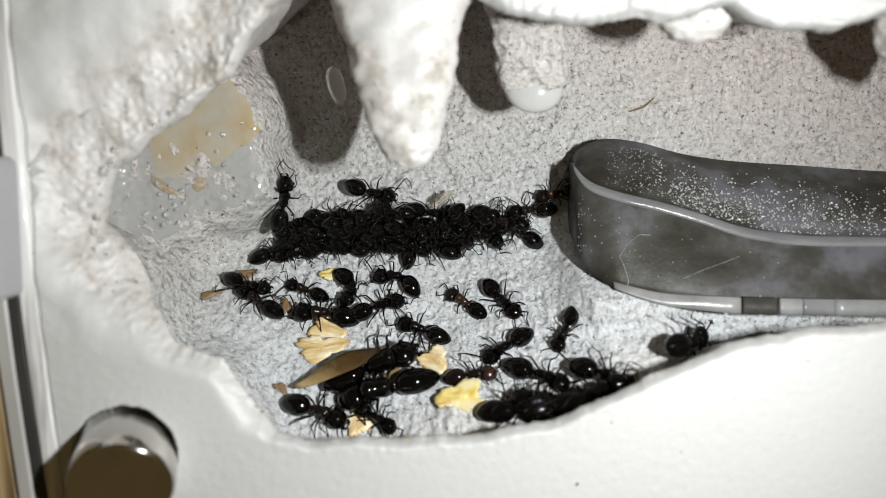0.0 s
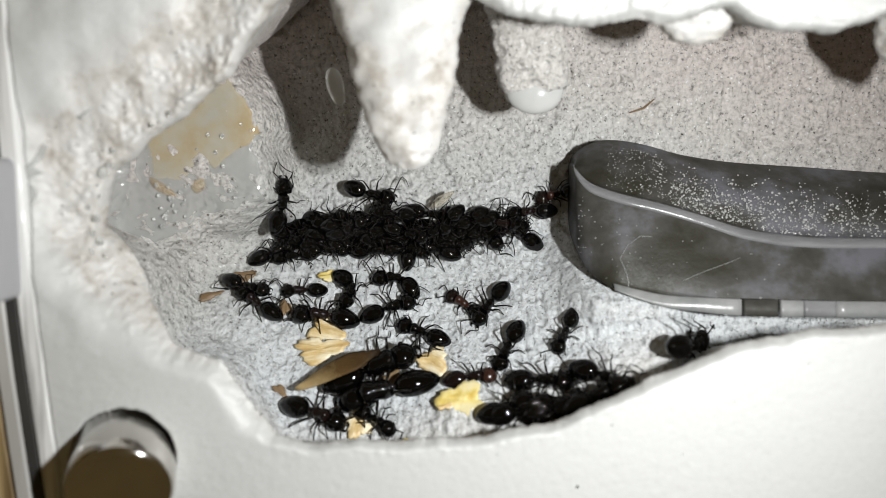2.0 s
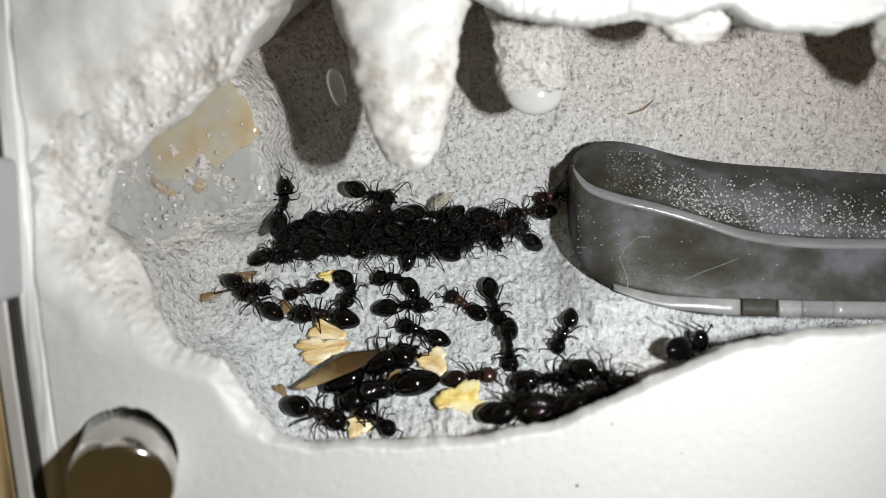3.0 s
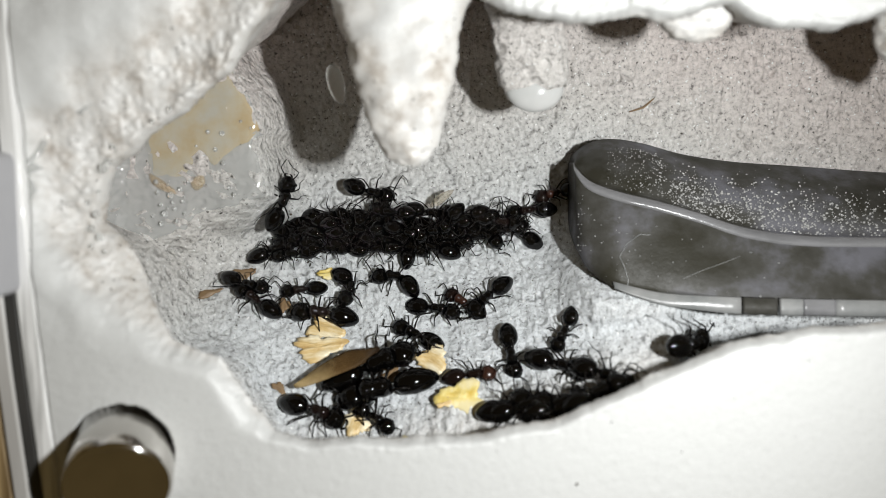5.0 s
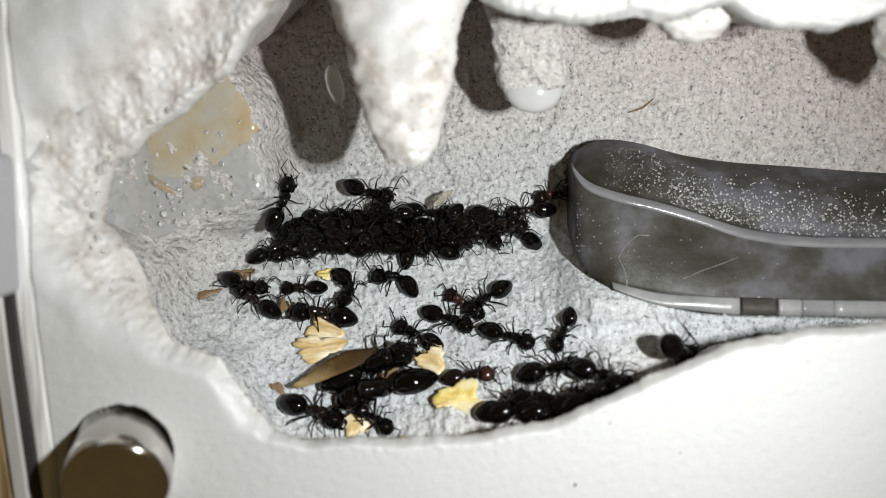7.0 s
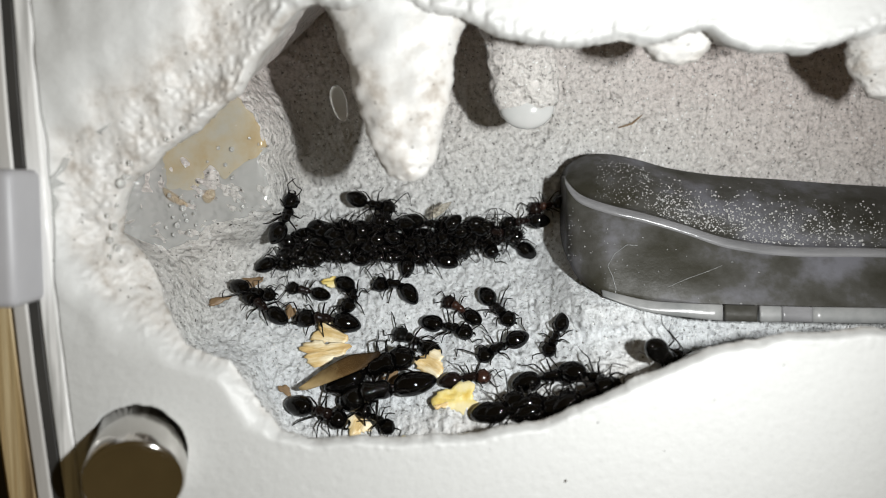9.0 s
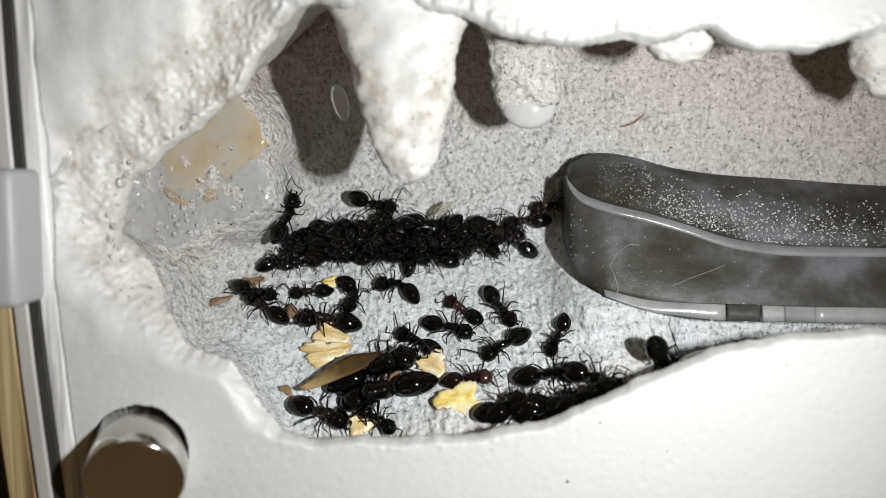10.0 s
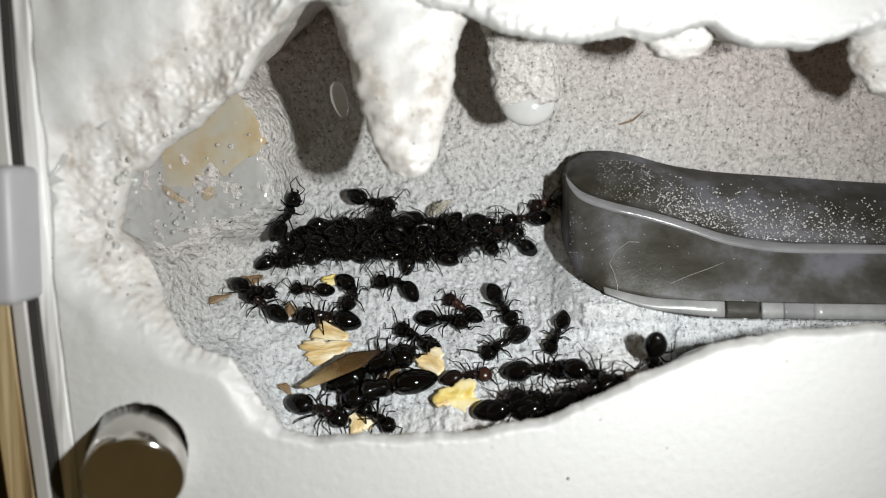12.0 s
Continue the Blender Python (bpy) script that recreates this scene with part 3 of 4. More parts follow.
def spline(pts, s):
    """A point on the smooth curve through pts, s counted in stations."""
    i = min(int(s), len(pts) - 2)
    t = s - i
    p0, p1, p2, p3 = (Vector(pts[min(max(i + k - 1, 0), len(pts) - 1)]) for k in range(4))
    return 0.5 * (2 * p1 + (p2 - p0) * t + (2 * p0 - 5 * p1 + 4 * p2 - p3) * t * t + (3 * p1 - p0 - 3 * p2 + p3) * t ** 3)


def tube_top(s, t):
    """A point of the sagging upper face, t from the inner side of the crest to the back edge."""
    c, e = spline(CREST, s), spline(BACK_EDGE, s)
    inner = min(0.3, 1.3 / max((e - c).length, 0.1))
    p = c + (e - c) * (inner + (1 - inner) * t)
    p.z += -0.40 * (1 - t) + 1.1 * math.sin(math.pi * t) * min(1.0, s / 4) + 0.10 * noise.noise(p * 0.8)
    return p


def vinyl_tube():
    base = new("vinyl_tube")
    tagged(base, "thick grey translucent vinyl tube with condensation lying in the hollow", "tube")
    last = len(CREST) - 1
    walls, rims = [], []
    for k in range(last * 8 + 1):
        s = k / 8
        c, e, f = spline(CREST, s), spline(BACK_EDGE, s), spline(FOOT, s)
        grow = min(1.0, 0.15 + s / 3)
        inner = c + (e - c) * min(0.3, 1.3 / max((e - c).length, 0.1))
        out = (f - c)
        out.z = 0
        out = out.normalized() if out.length > 0.01 else Vector((0, -1, 0))
        down = Vector((0, 0, 1))
        wall = []
        for t in (0.1, 0.3, 0.55, 0.8):
            q = c + (f - c) * t + (out + down * 0.6) * (0.9 * grow * math.sin(math.pi * t) ** 0.8)
            wall.append(q + out * (0.12 * noise.noise(q * 0.7) * grow))
        lp = [e - down * 5, e - down * 0.5 + Vector((0, 0.25, 0)), e]
        lp += [tube_top(s, t) for t in (0.8, 0.55, 0.3, 0.1, 0.0)]
        lp += [inner, c + (inner - c) * 0.3 + down * 0.06, c + out * 0.12 - down * 0.05] + wall + [f, f + out * 0.05 - down * 0.5, f - out * 0.6 - down * 3.5]
        walls.append([p * MM for p in lp])
        up = down * 0.05
        rims.append([p * MM for p in (c + (inner - c) * 0.8 + up, c + (inner - c) * 0.3 + down * 0.12, c + out * 0.16, c + out * 0.1 - down * 0.25, c - out * 0.2 - down * 0.3, inner - down * 0.3)])
    for name, loops, mat, label in (("tube_wall", walls, TUBE, ""), ("cut_rim", rims, RIM_VINYL, "pale cut rim of the tube")):
        bm = bmesh.new()
        rings(bm, loops)
        bmesh.ops.recalc_face_normals(bm, faces=bm.faces)
        part(name, bm, mat, base, label)
    # scratches and a dried thread on the front wall
    def front(s, t):
        c, f = spline(CREST, s), spline(FOOT, s)
        out = f - c
        out.z = 0
        out.normalize()
        return (c + (f - c) * t + (out + Vector((0, 0, 0.6))) * (0.9 * min(1.0, 0.15 + s / 3) * math.sin(math.pi * t) ** 0.8 + 0.05)) * MM

    for name, line, rad in (("scratch", ((4.9, 0.62), (5.3, 0.45), (5.7, 0.3), (6.0, 0.18)), 0.03), ("dried_thread", ((3.9, 0.22), (3.6, 0.24), (3.3, 0.36), (3.15, 0.52), (3.35, 0.62), (3.55, 0.78), (3.6, 0.95)), 0.045)):
        bm = bmesh.new()
        pts = []
        for (sa, ta), (sb, tb) in zip(line, line[1:]):
            pts += [front(sa + (sb - sa) * k / 5, ta + (tb - ta) * k / 5) for k in range(5)]
        limb(bm, pts, [rad * MM * (0.5 + 0.5 * abs(math.sin(1.7 * k))) for k in range(len(pts))], 5)
        part(name, bm, FLANGE, base, "pale mark on the front wall")
    # pale flecks, thickest at the cut end
    r = random.Random(9)
    spots = []
    for i in range(70):
        p = front(1.2 + 5.5 * r.random() ** 1.8, r.uniform(0.12, 0.95)) / MM
        w = r.uniform(0.02, 0.06)
        spots.append((p, (w * r.uniform(1, 3), w * r.uniform(0.8, 2), 0.03)))
    tagged(part("fleck", scatter(spots, 1), FLANGE, base, "pale flecks on the front wall"), kind="stuff")
    # clear flange in pieces along the foot
    for a, z, mat, label in ((0.0, 2.9, FLANGE, "pale clear flange along the foot"), (2.95, 3.45, TUBE, "grey gap in the flange"), (3.5, 3.78, FLANGE, "white tab of the flange"), (3.8, 4.2, RIM_VINYL, "grey stretch of the flange"), (4.22, 6.0, FLANGE, "pale clear flange along the foot")):
        bm = bmesh.new()
        loops = []
        for k in range(17):
            s = a + (z - a) * k / 16
            f = spline(FLANGE_EDGE[0::2], s)
            g = spline(FLANGE_EDGE[1::2], s)
            loops.append([p * MM for p in (f + Vector((0, 0.3, 0.15)), f + (g - f) * 0.5 + Vector((0, 0, 0.22)), g + Vector((0, 0, 0.15)), g + Vector((0, -0.05, -0.6)), f + Vector((0, 0.3, -0.6)))])
        rings(bm, loops)
        bmesh.ops.recalc_face_normals(bm, faces=bm.faces)
        part("flange", bm, mat, base, label)
    # condensation, its glints painted as pale beads
    r = random.Random(4)
    spots = []
    for i in range(2700):
        s = r.uniform(2.6, 8.6)
        lim = min(1.0, (s - 2.6) / 3)
        if r.random() > 0.25 + 0.75 * lim:
            continue
        t = min(0.97, abs(r.gauss(0.27, 0.22))) if lim > 0.6 else r.uniform(0.05, 0.9)
        rad = (0.020 + 0.060 * r.random() ** 2) * (0.6 + 0.6 * lim)
        spots.append((tube_top(s, t) + Vector((0, 0, 0.2 * rad)), (rad * r.uniform(0.9, 1.7), rad * r.uniform(0.9, 1.5), rad)))
    bm = scatter(spots, 2)
    tagged(part("condensation", bm, BEAD, base, "tiny condensation beads with their glints painted pale grey"), kind="stuff")
    return base


vinyl_tube()

# ---- wet patch ----


def puddle(name, outline, mat, lift, label, category):
    cx, cy = sum(p[0] for p in outline) / len(outline), sum(p[1] for p in outline) / len(outline)
    bm = bmesh.new()
    n = len(outline)
    dense = []
    for i in range(n):
        p0, p1, p2, p3 = (outline[(i + k - 1) % n] for k in range(4))
        for t in (0, 0.25, 0.5, 0.75):
            dense.append(tuple(0.5 * (2 * p1[a] + (p2[a] - p0[a]) * t + (2 * p0[a] - 5 * p1[a] + 4 * p2[a] - p3[a]) * t * t + (3 * p1[a] - p0[a] - 3 * p2[a] + p3[a]) * t ** 3) for a in (0, 1)))
    ragged_edge = [1 + 0.10 * noise.noise(Vector((x * 0.8, y * 0.8, lift * 9))) + 0.04 * noise.noise(Vector((x * 2.5, y * 2.5, lift * 9))) for x, y in dense]
    dense = [(cx + (x - cx) * k, cy + (y - cy) * k) for (x, y), k in zip(dense, ragged_edge)]
    rows = []
    for s in (1.0, 0.97, 0.92, 0.8, 0.65, 0.5, 0.35, 0.2, 0.08):
        up = lift * math.sqrt(max(0.0, 1 - s ** 6)) - (0.25 if s == 1.0 else 0)
        row = []
        for x, y in dense:
            px, py = cx + (x - cx) * s, cy + (y - cy) * s
            row.append(bm.verts.new(Vector((px, py, float(ground(px, py)) + up)) * MM))
        rows.append(row)
    m = len(dense)
    for a, b in zip(rows, rows[1:]):
        for i in range(m):
            bm.faces.new((a[i], a[(i + 1) % m], b[(i + 1) % m], b[i]))
    bm.faces.new(rows[-1])
    bmesh.ops.recalc_face_normals(bm, faces=bm.faces)
    return tagged(part(name, bm, mat), label, category)


puddle("water_puddle", [(-31.22, 7.0), (-26.92, 11.08), (-22.71, 14.11), (-19.6, 15.51), (-18.12, 13.61), (-16.89, 11.59), (-16.58, 9.81), (-17.24, 8.02), (-16.52, 5.97), (-16.31, 3.65), (-18.42, 2.61), (-22.62, 1.57), (-23.7, 0.26), (-26.88, -0.79), (-30.54, -0.9), (-33.08, 0.78), (-32.9, 4.42)], FILM, 0.14, "shallow milky water film on the plaster", "puddle")
syrup = puddle("syrup_patch", [(-26.89, 9.3), (-25.37, 11.33), (-22.47, 13.61), (-19.6, 15.51), (-18.53, 13.61), (-17.15, 11.59), (-16.78, 9.81), (-17.49, 8.28), (-19.33, 7.26), (-20.66, 5.97), (-21.91, 7.26), (-22.72, 6.23), (-24.07, 4.68), (-25.1, 4.94), (-26.54, 5.04), (-26.99, 6.74)], HONEY, 0.22, "dried amber syrup patch in the water film", "syrup")
for outline in ([(-26.84, 5.46), (-25.87, 5.04), (-24.61, 4.16), (-24.21, 3.54), (-25.14, 3.65), (-26.41, 4.42)], [(-22.76, 5.04), (-21.87, 5.35), (-21.69, 4.53), (-22.43, 3.9), (-22.94, 4.32)]):
    crust = puddle("amber_crust", outline, AMBER, 0.30, "darker amber crust", "")
    crust.parent = syrup


def droplets():
    bm = bmesh.new()
    bmesh.ops.create_icosphere(bm, subdivisions=3, radius=1.0)
    me = mesh_from(bm, "water_droplet", WATER)
    for x, y, r in [(-21.2, 10.4, 0.22), (-19.96, 9.08, 0.24), (-21.24, 9.19, 0.2), (-22.56, 9.49, 0.2), (-25.61, 7.51, 0.24), (-20.62, 7.61, 0.2), (-19.94, 6.38, 0.2), (-19.44, 4.17, 0.22), (-18.99, 3.55, 0.2), (-18.24, 10.15, 0.14), (-25.81, 6.38, 0.2), (-22.31, 7.91, 0.12), (-20.24, 5.05, 0.12), (-23.5, 3.29, 0.1), (-25.09, 2.26, 0.12), (-26.45, 5.85, 0.42), (-26.12, 6.42, 0.2), (-24.75, 3.47, 0.32), (-24.6, 2.8, 0.18), (-27.2, 2.23, 0.3), (-27.56, 1.11, 0.3), (-27.02, 0.44, 0.34), (-25.89, 3.69, 0.22), (-25.35, 1.78, 0.3), (-26.07, 4.66, 0.24), (-25.66, 0.89, 0.22), (-27.69, 3.12, 0.2), (-23.88, 4.0, 0.24), (-23.71, 2.89, 0.18), (-24.4, 2.23, 0.22), (-24.97, 4.44, 0.18), (-25.72, 2.54, 0.18), (-26.76, 4.0, 0.16), (-24.22, 1.11, 0.2), (-23.53, 1.78, 0.16), (-26.43, 1.56, 0.18), (-27.49, -0.23, 0.2), (-26.62, -0.68, 0.16), (-23.1, 4.66, 0.16)]:
        ob = new("water_droplet", me)
        ob.scale = (r * MM, r * MM, r * 0.42 * MM)
        ob.location = Vector((x, y, float(surface(x, y)) + 0.3)) * MM
        tagged(ob, "clear round water droplet on wet plaster", "droplet", "water droplets")


droplets()


def hanging_drop(x, y, z):
    bm = bmesh.new()
    bmesh.ops.create_uvsphere(bm, u_segments=32, v_segments=20, radius=1.0)
    for v in bm.verts:  # broad at the lug, round at the tip
        v.co.x *= 2.55
        v.co.y *= 2.1 if v.co.y < 0 else 4.4
        v.co *= MM
    ob = part("hanging_droplet", bm, WET)
    ob.location = Vector((x, y, z)) * MM
    tagged(ob, "milky water drop hanging from a plaster lug", "droplet")


hanging_drop(8.15, 13.07, -11.70)


def clinging_drop(x, y, z):
    bm = bmesh.new()
    bmesh.ops.create_uvsphere(bm, u_segments=28, v_segments=18, radius=1.0)
    for v in bm.verts:
        v.co.x *= 0.75
        v.co.y *= 1.7 - 0.25 * v.co.y
        v.co.z *= 0.35
        v.co *= MM
    ob = part("clinging_droplet", bm, WATER)
    ob.matrix_world = pose(x * MM, y * MM, z * MM, 0, 0, 14)
    tagged(ob, "clear long water drop clinging to a plaster lug", "droplet")


clinging_drop(-9.17, 13.28, -9.00)

# ---- ants ----


def ant_meshes():
    M = {}
    bm = bmesh.new()
    lathe(bm, [(-0.115, 0.016), (-0.10, 0.052), (-0.07, 0.076), (-0.03, 0.086), (0.01, 0.078), (0.035, 0.076), (0.065, 0.094), (0.10, 0.106), (0.135, 0.098), (0.16, 0.072), (0.18, 0.036), (0.185, 0.012)], 16, 0.92, 1.05, lambda x: (0, 0.02 * math.sin((x + 0.1) * 10)))
    M["mesosoma"] = bm
    bm = bmesh.new()
    lathe(bm, [(-0.045, 0.01), (-0.035, 0.026), (-0.01, 0.036), (0.012, 0.036), (0.03, 0.024), (0.045, 0.012)], 10, 0.9, 1.35, lambda x: (0, 0.014))
    M["petiole"] = bm
    bm = bmesh.new()
    prof, n = [], 30
    for i in range(n + 1):
        t = i / n
        r = 0.160 * max(0.004, math.sin(math.pi * t ** 0.80)) ** 0.52
        seam = 1 - 0.028 * sum(math.exp(-((t - c) / 0.012) ** 2) for c in (0.36, 0.58, 0.76, 0.89))
        prof.append((-0.45 * t, max(r * seam, 0.004)))
    lathe(bm, prof, 24, 1.0, 0.92, lambda x: (0, -0.10 * x * x - 0.02 * x))
    M["gaster"] = bm
    bm = bmesh.new()
    lathe(bm, [(0.0, 0.036), (0.012, 0.082), (0.034, 0.122), (0.07, 0.144), (0.12, 0.148), (0.165, 0.136), (0.205, 0.114), (0.235, 0.086), (0.256, 0.055), (0.264, 0.022)], 18, 1.0, 0.76)
    for v in bm.verts:  # notch between the rear lobes
        if v.co.x < 0.06:
            v.co.x -= abs(v.co.y) * 0.25
    M["head"] = bm
    bm = bmesh.new()
    bmesh.ops.create_icosphere(bm, subdivisions=2, radius=0.022)
    for v in bm.verts:
        v.co.x *= 1.3
    M["eye"] = bm
    for side, s in (("l", 1), ("r", -1)):
        bm = bmesh.new()
        limb(bm, [(0, 0, 0), (0.03, 0.03 * s, -0.005), (0.06, 0.02 * s, -0.012), (0.075, -0.02 * s, -0.015)], [0.022, 0.022, 0.016, 0.004], 7)
        M["mandible_" + side] = bm
        for kind, bend in (("a", 0.0), ("b", 0.09), ("c", -0.08)):
            bm = bmesh.new()
            e = Vector((0.13, (0.17 + bend) * s, 0.06))
            pts = [Vector((0, 0, 0)), e * 0.5 + Vector((0, 0.01 * s, 0.012)), e, e + Vector((0.06, -0.02 * s + bend * s, -0.01)), e + Vector((0.15, (-0.07 + bend) * s, -0.06)), e + Vector((0.22, (-0.12 + bend * 0.4) * s, -0.12))]
            limb(bm, pts, [0.012, 0.011, 0.010, 0.009, 0.0095, 0.005], 6)
            M["antenna_%s_%s" % (side, kind)] = bm
        for row, ang, reach in (("front", 52, 0.37), ("middle", 98, 0.37), ("hind", 145, 0.47)):
            for kind, da, dr, dz in (("a", 0, 1.0, 0.0), ("b", 14, 0.9, 0.03), ("c", -13, 1.1, -0.02)):
                a = radians(ang + da) * s
                bent = radians(ang + da + (16 if row == "hind" else -10)) * s
                c, cb = Vector((math.cos(a), math.sin(a), 0)), Vector((math.cos(bent), math.sin(bent), 0))
                r = reach * dr
                z = Vector((0, 0, 1))
                pts = [Vector((0, 0, 0)), c * 0.06 * 1.0 + z * -0.015, c * 0.26 * r + z * (0.06 + dz), c * 0.47 * r + z * (0.10 + dz)]
                k = pts[-1]
                pts += [k + cb * 0.10 * r + z * -0.03, k + cb * 0.36 * r + z * (-0.225 - dz), k + cb * 0.50 * r + z * (-0.238 - dz), k + cb * 0.64 * r + z * (-0.24 - dz)]
                bm = bmesh.new()
                limb(bm, pts, [0.022, 0.015, 0.016, 0.011, 0.010, 0.007, 0.005, 0.003], 6)
                M["leg_%s_%s_%s" % (side, row, kind)] = bm
    return {k: mesh_from(b, k.split("_")[0], CHITIN) for k, b in M.items()}


ANT = ant_meshes()
TINTED = {}


def tinted(key, mat):
    if (key, mat.name) not in TINTED:
        me = ANT[key].copy()
        me.materials.clear()
        me.materials.append(mat)
        TINTED[key, mat.name] = me
    return TINTED[key, mat.name]


STYLES = {
    "black": (CHITIN, CHITIN, CHITIN, "glossy jet-black worker ant on pale plaster"),
    "brown": (CHITIN, CHITIN_BROWN, CHITIN, "glossy black worker ant with a dark brown middle"),
    "red": (CHITIN_BROWN, CHITIN_RED, CHITIN, "black worker ant with a reddish-brown middle"),
    "callow": (CHITIN_RED, CHITIN_BROWN, CHITIN_BROWN, "young reddish-brown worker ant beside a husk"),
}
ant_dice = random.Random(11)
LEGS, FEELERS = {}, {}


def ant_piece(name, key, mat, parent, loc, rot=(0, 0, 0)):
    ob = new(name, tinted(key, mat))
    ob.parent = parent
    ob.matrix_basis = pose(*loc, *rot)
    return ob


def ant(style, x, y, heading, length, head_turn, gaster_turn, lift, name="worker_ant"):
    """An ant of that length (mm) whose waist stands at x, y."""
    m_head, m_mid, m_rear, label = STYLES[style]
    r = ant_dice
    base = new(name)
    tagged(base, label, "ant", "ants")
    ant_piece("mesosoma", "mesosoma", m_mid, base, (0, 0, 0.17))
    ant_piece("petiole", "petiole", m_mid, base, (-0.125, 0, 0.155))
    g = max(-75, min(75, gaster_turn))
    ant_piece("gaster", "gaster", m_rear, base, (-0.135, 0, 0.16), (0, r.uniform(-12, -2), g))
    h = max(-60, min(60, head_turn))
    head = ant_piece("head", "head", m_head, base, (0.175, 0, 0.185), (0, r.uniform(5, 25), h))
    for s, side in ((1, "l"), (-1, "r")):
        ant_piece("eye", "eye", EYE, head, (0.12, 0.130 * s, 0.05))
        ant_piece("mandible", "mandible_" + side, m_head, head, (0.235, 0.035 * s, -0.01))
        ant_piece("antenna", "antenna_%s_%s" % (side, r.choice("abc")), LEG, head, (0.20, 0.05 * s, 0.05), (0, 0, r.uniform(-15, 15)))
    legs = []
    for s, side in ((1, "l"), (-1, "r")):
        for row, hx in (("front", 0.13), ("middle", 0.05), ("hind", -0.03)):
            leg = ant_piece("leg", "leg_%s_%s_%s" % (side, row, r.choice("abc")), LEG, base, (hx, 0.045 * s, 0.135), (0, 0, r.uniform(-10, 10)))
            legs.append(leg)
    base.scale = (length * MM,) * 3
    m = stand(x, y, heading, lift - 0.35)
    base.location, base.rotation_mode, base.rotation_quaternion = m.translation, "QUATERNION", m.to_quaternion()
    LEGS[base.name] = legs
    FEELERS[base.name] = [c for c in head.children if c.name.startswith("antenna")]
    return base


ant("black", -7.10, 3.15, -14, 5.40, 9, -9, 1.0)
ant("black", -16.68, -2.36, 32, 4.98, -2, 2, 0.2)
ant("black", 7.57, -0.44, 146, 5.40, 1, -1, 0.5)
ant("brown", 8.58, 1.95, -173, 5.16, 10, -10, 0.4)
ant("black", -1.08, -2.39, 167, 5.25, 6, -6, 0.4)
ant("black", -3.20, -2.07, 72, 4.90, -10, 10, 0.6)
ant("black", -13.42, 0.46, 168, 4.90, 4, -4, 0.5)
ant("black", -5.29, 1.65, 172, 4.90, -3, 3, 1.2)
ant("black", 2.18, 1.47, -161, 4.90, 10, -10, 0.6)
ant("black", 3.04, -0.27, 41, 4.90, -9, 9, 0.8)
ant("black", -8.42, -1.05, 31, 4.90, -5, 5, 0.5)
ant("black", -8.25, 0.22, 174, 4.90, -7, 7, 1.5)
ant("red", 11.30, 3.40, -163, 4.90, 1, -1, 0.2)
ant("black", -1.07, 0.44, 8, 4.90, 5, -5, 1.4)
ant("black", -1.51, -0.27, 167, 4.90, -3, 3, 1.0)
ant("black", -11.30, -1.24, -6, 4.90, 2, -2, 0.7)
ant("black", -14.77, -1.76, -174, 4.90, 7, -7, 0.4)
ant("black", -9.56, 0.93, 6, 4.90, -7, 7, 1.0)
ant("black", -12.16, -1.32, 154, 4.90, 8, -8, 0.6)
ant("black", -6.44, -1.26, -158, 4.90, -3, 3, 1.3)
ant("black", -0.31, -1.14, 12, 4.90, -10, 10, 0.9)
ant("brown", 5.85, 1.05, -8, 4.90, -4, 4, 0.9)
ant("black", 4.98, -0.16, 15, 4.90, 3, -3, 0.5)
ant("black", -6.78, -1.69, 11, 4.90, -2, 2, 0.4)
ant("black", -0.00, 0.89, -143, 4.90, -5, 5, 1.0)
ant("black", -13.86, -0.11, -152, 4.90, 2, -2, 0.9)
ant("black", -3.38, -0.06, -18, 4.90, -5, 5, 1.8)
ant("black", -9.04, -0.53, -1, 4.90, -8, 8, 1.6)
ant("brown", -17.91, -6.70, 140, 5.40, -6, 6, 0.2)
ant("black", -18.64, -5.61, -18, 4.90, 9, -9, 0.7)
ant("brown", -11.63, -8.19, 177, 6.49, 9, -9, 0.2)
ant("red", 2.03, -7.05, 140, 5.12, 4, -4, 0.0)
ant("black", 11.17, -8.81, -109, 4.90, -6, 6, 0.0)
ant("callow", 2.75, -12.50, 4, 4.90, -6, 6, 0.0)
ant("black", 14.09, -11.74, -30, 6.10, -10, 10, 0.3)
ant("black", 6.37, -14.69, -6, 6.10, -10, 10, 0.1)
ant("black", 9.91, -14.00, 17, 6.10, -4, 4, 0.3)
ant("black", 12.69, -13.51, -162, 6.10, -4, 4, 0.2)
ant("brown", -11.04, -15.69, -24, 6.28, -5, 5, 0.2)
ant("black", -5.78, -16.16, -38, 4.90, -5, 5, 0.2)
ant("black", 7.11, -14.40, 14, 6.10, -1, 1, 0.5)
ant("black", 8.47, -14.19, 162, 6.10, 0, 0, 0.4)
ant("black", 13.21, -13.06, 26, 6.10, -4, 4, 0.8)
ant("black", -14.97, -1.45, -31, 4.90, 7, -7, 0.6)
ant("black", -13.63, 0.13, 0, 4.90, 10, -10, 0.2)
ant("black", -11.18, -0.37, -169, 4.90, -4, 4, 0.4)
ant("black", -9.88, -1.24, -21, 4.90, -5, 5, 0.2)
ant("black", -8.26, 0.16, -157, 4.90, -4, 4, 0.8)
ant("black", -6.08, 0.53, -96, 4.90, 2, -2, 0.9)
ant("black", -4.69, -0.72, -150, 4.90, -1, 1, 0.6)
ant("black", -2.64, -0.92, -179, 4.90, -10, 10, 0.6)
ant("black", -0.20, -0.69, -39, 4.90, 1, -1, 0.1)
ant("black", 1.62, 0.07, -60, 4.90, 3, -3, 0.9)
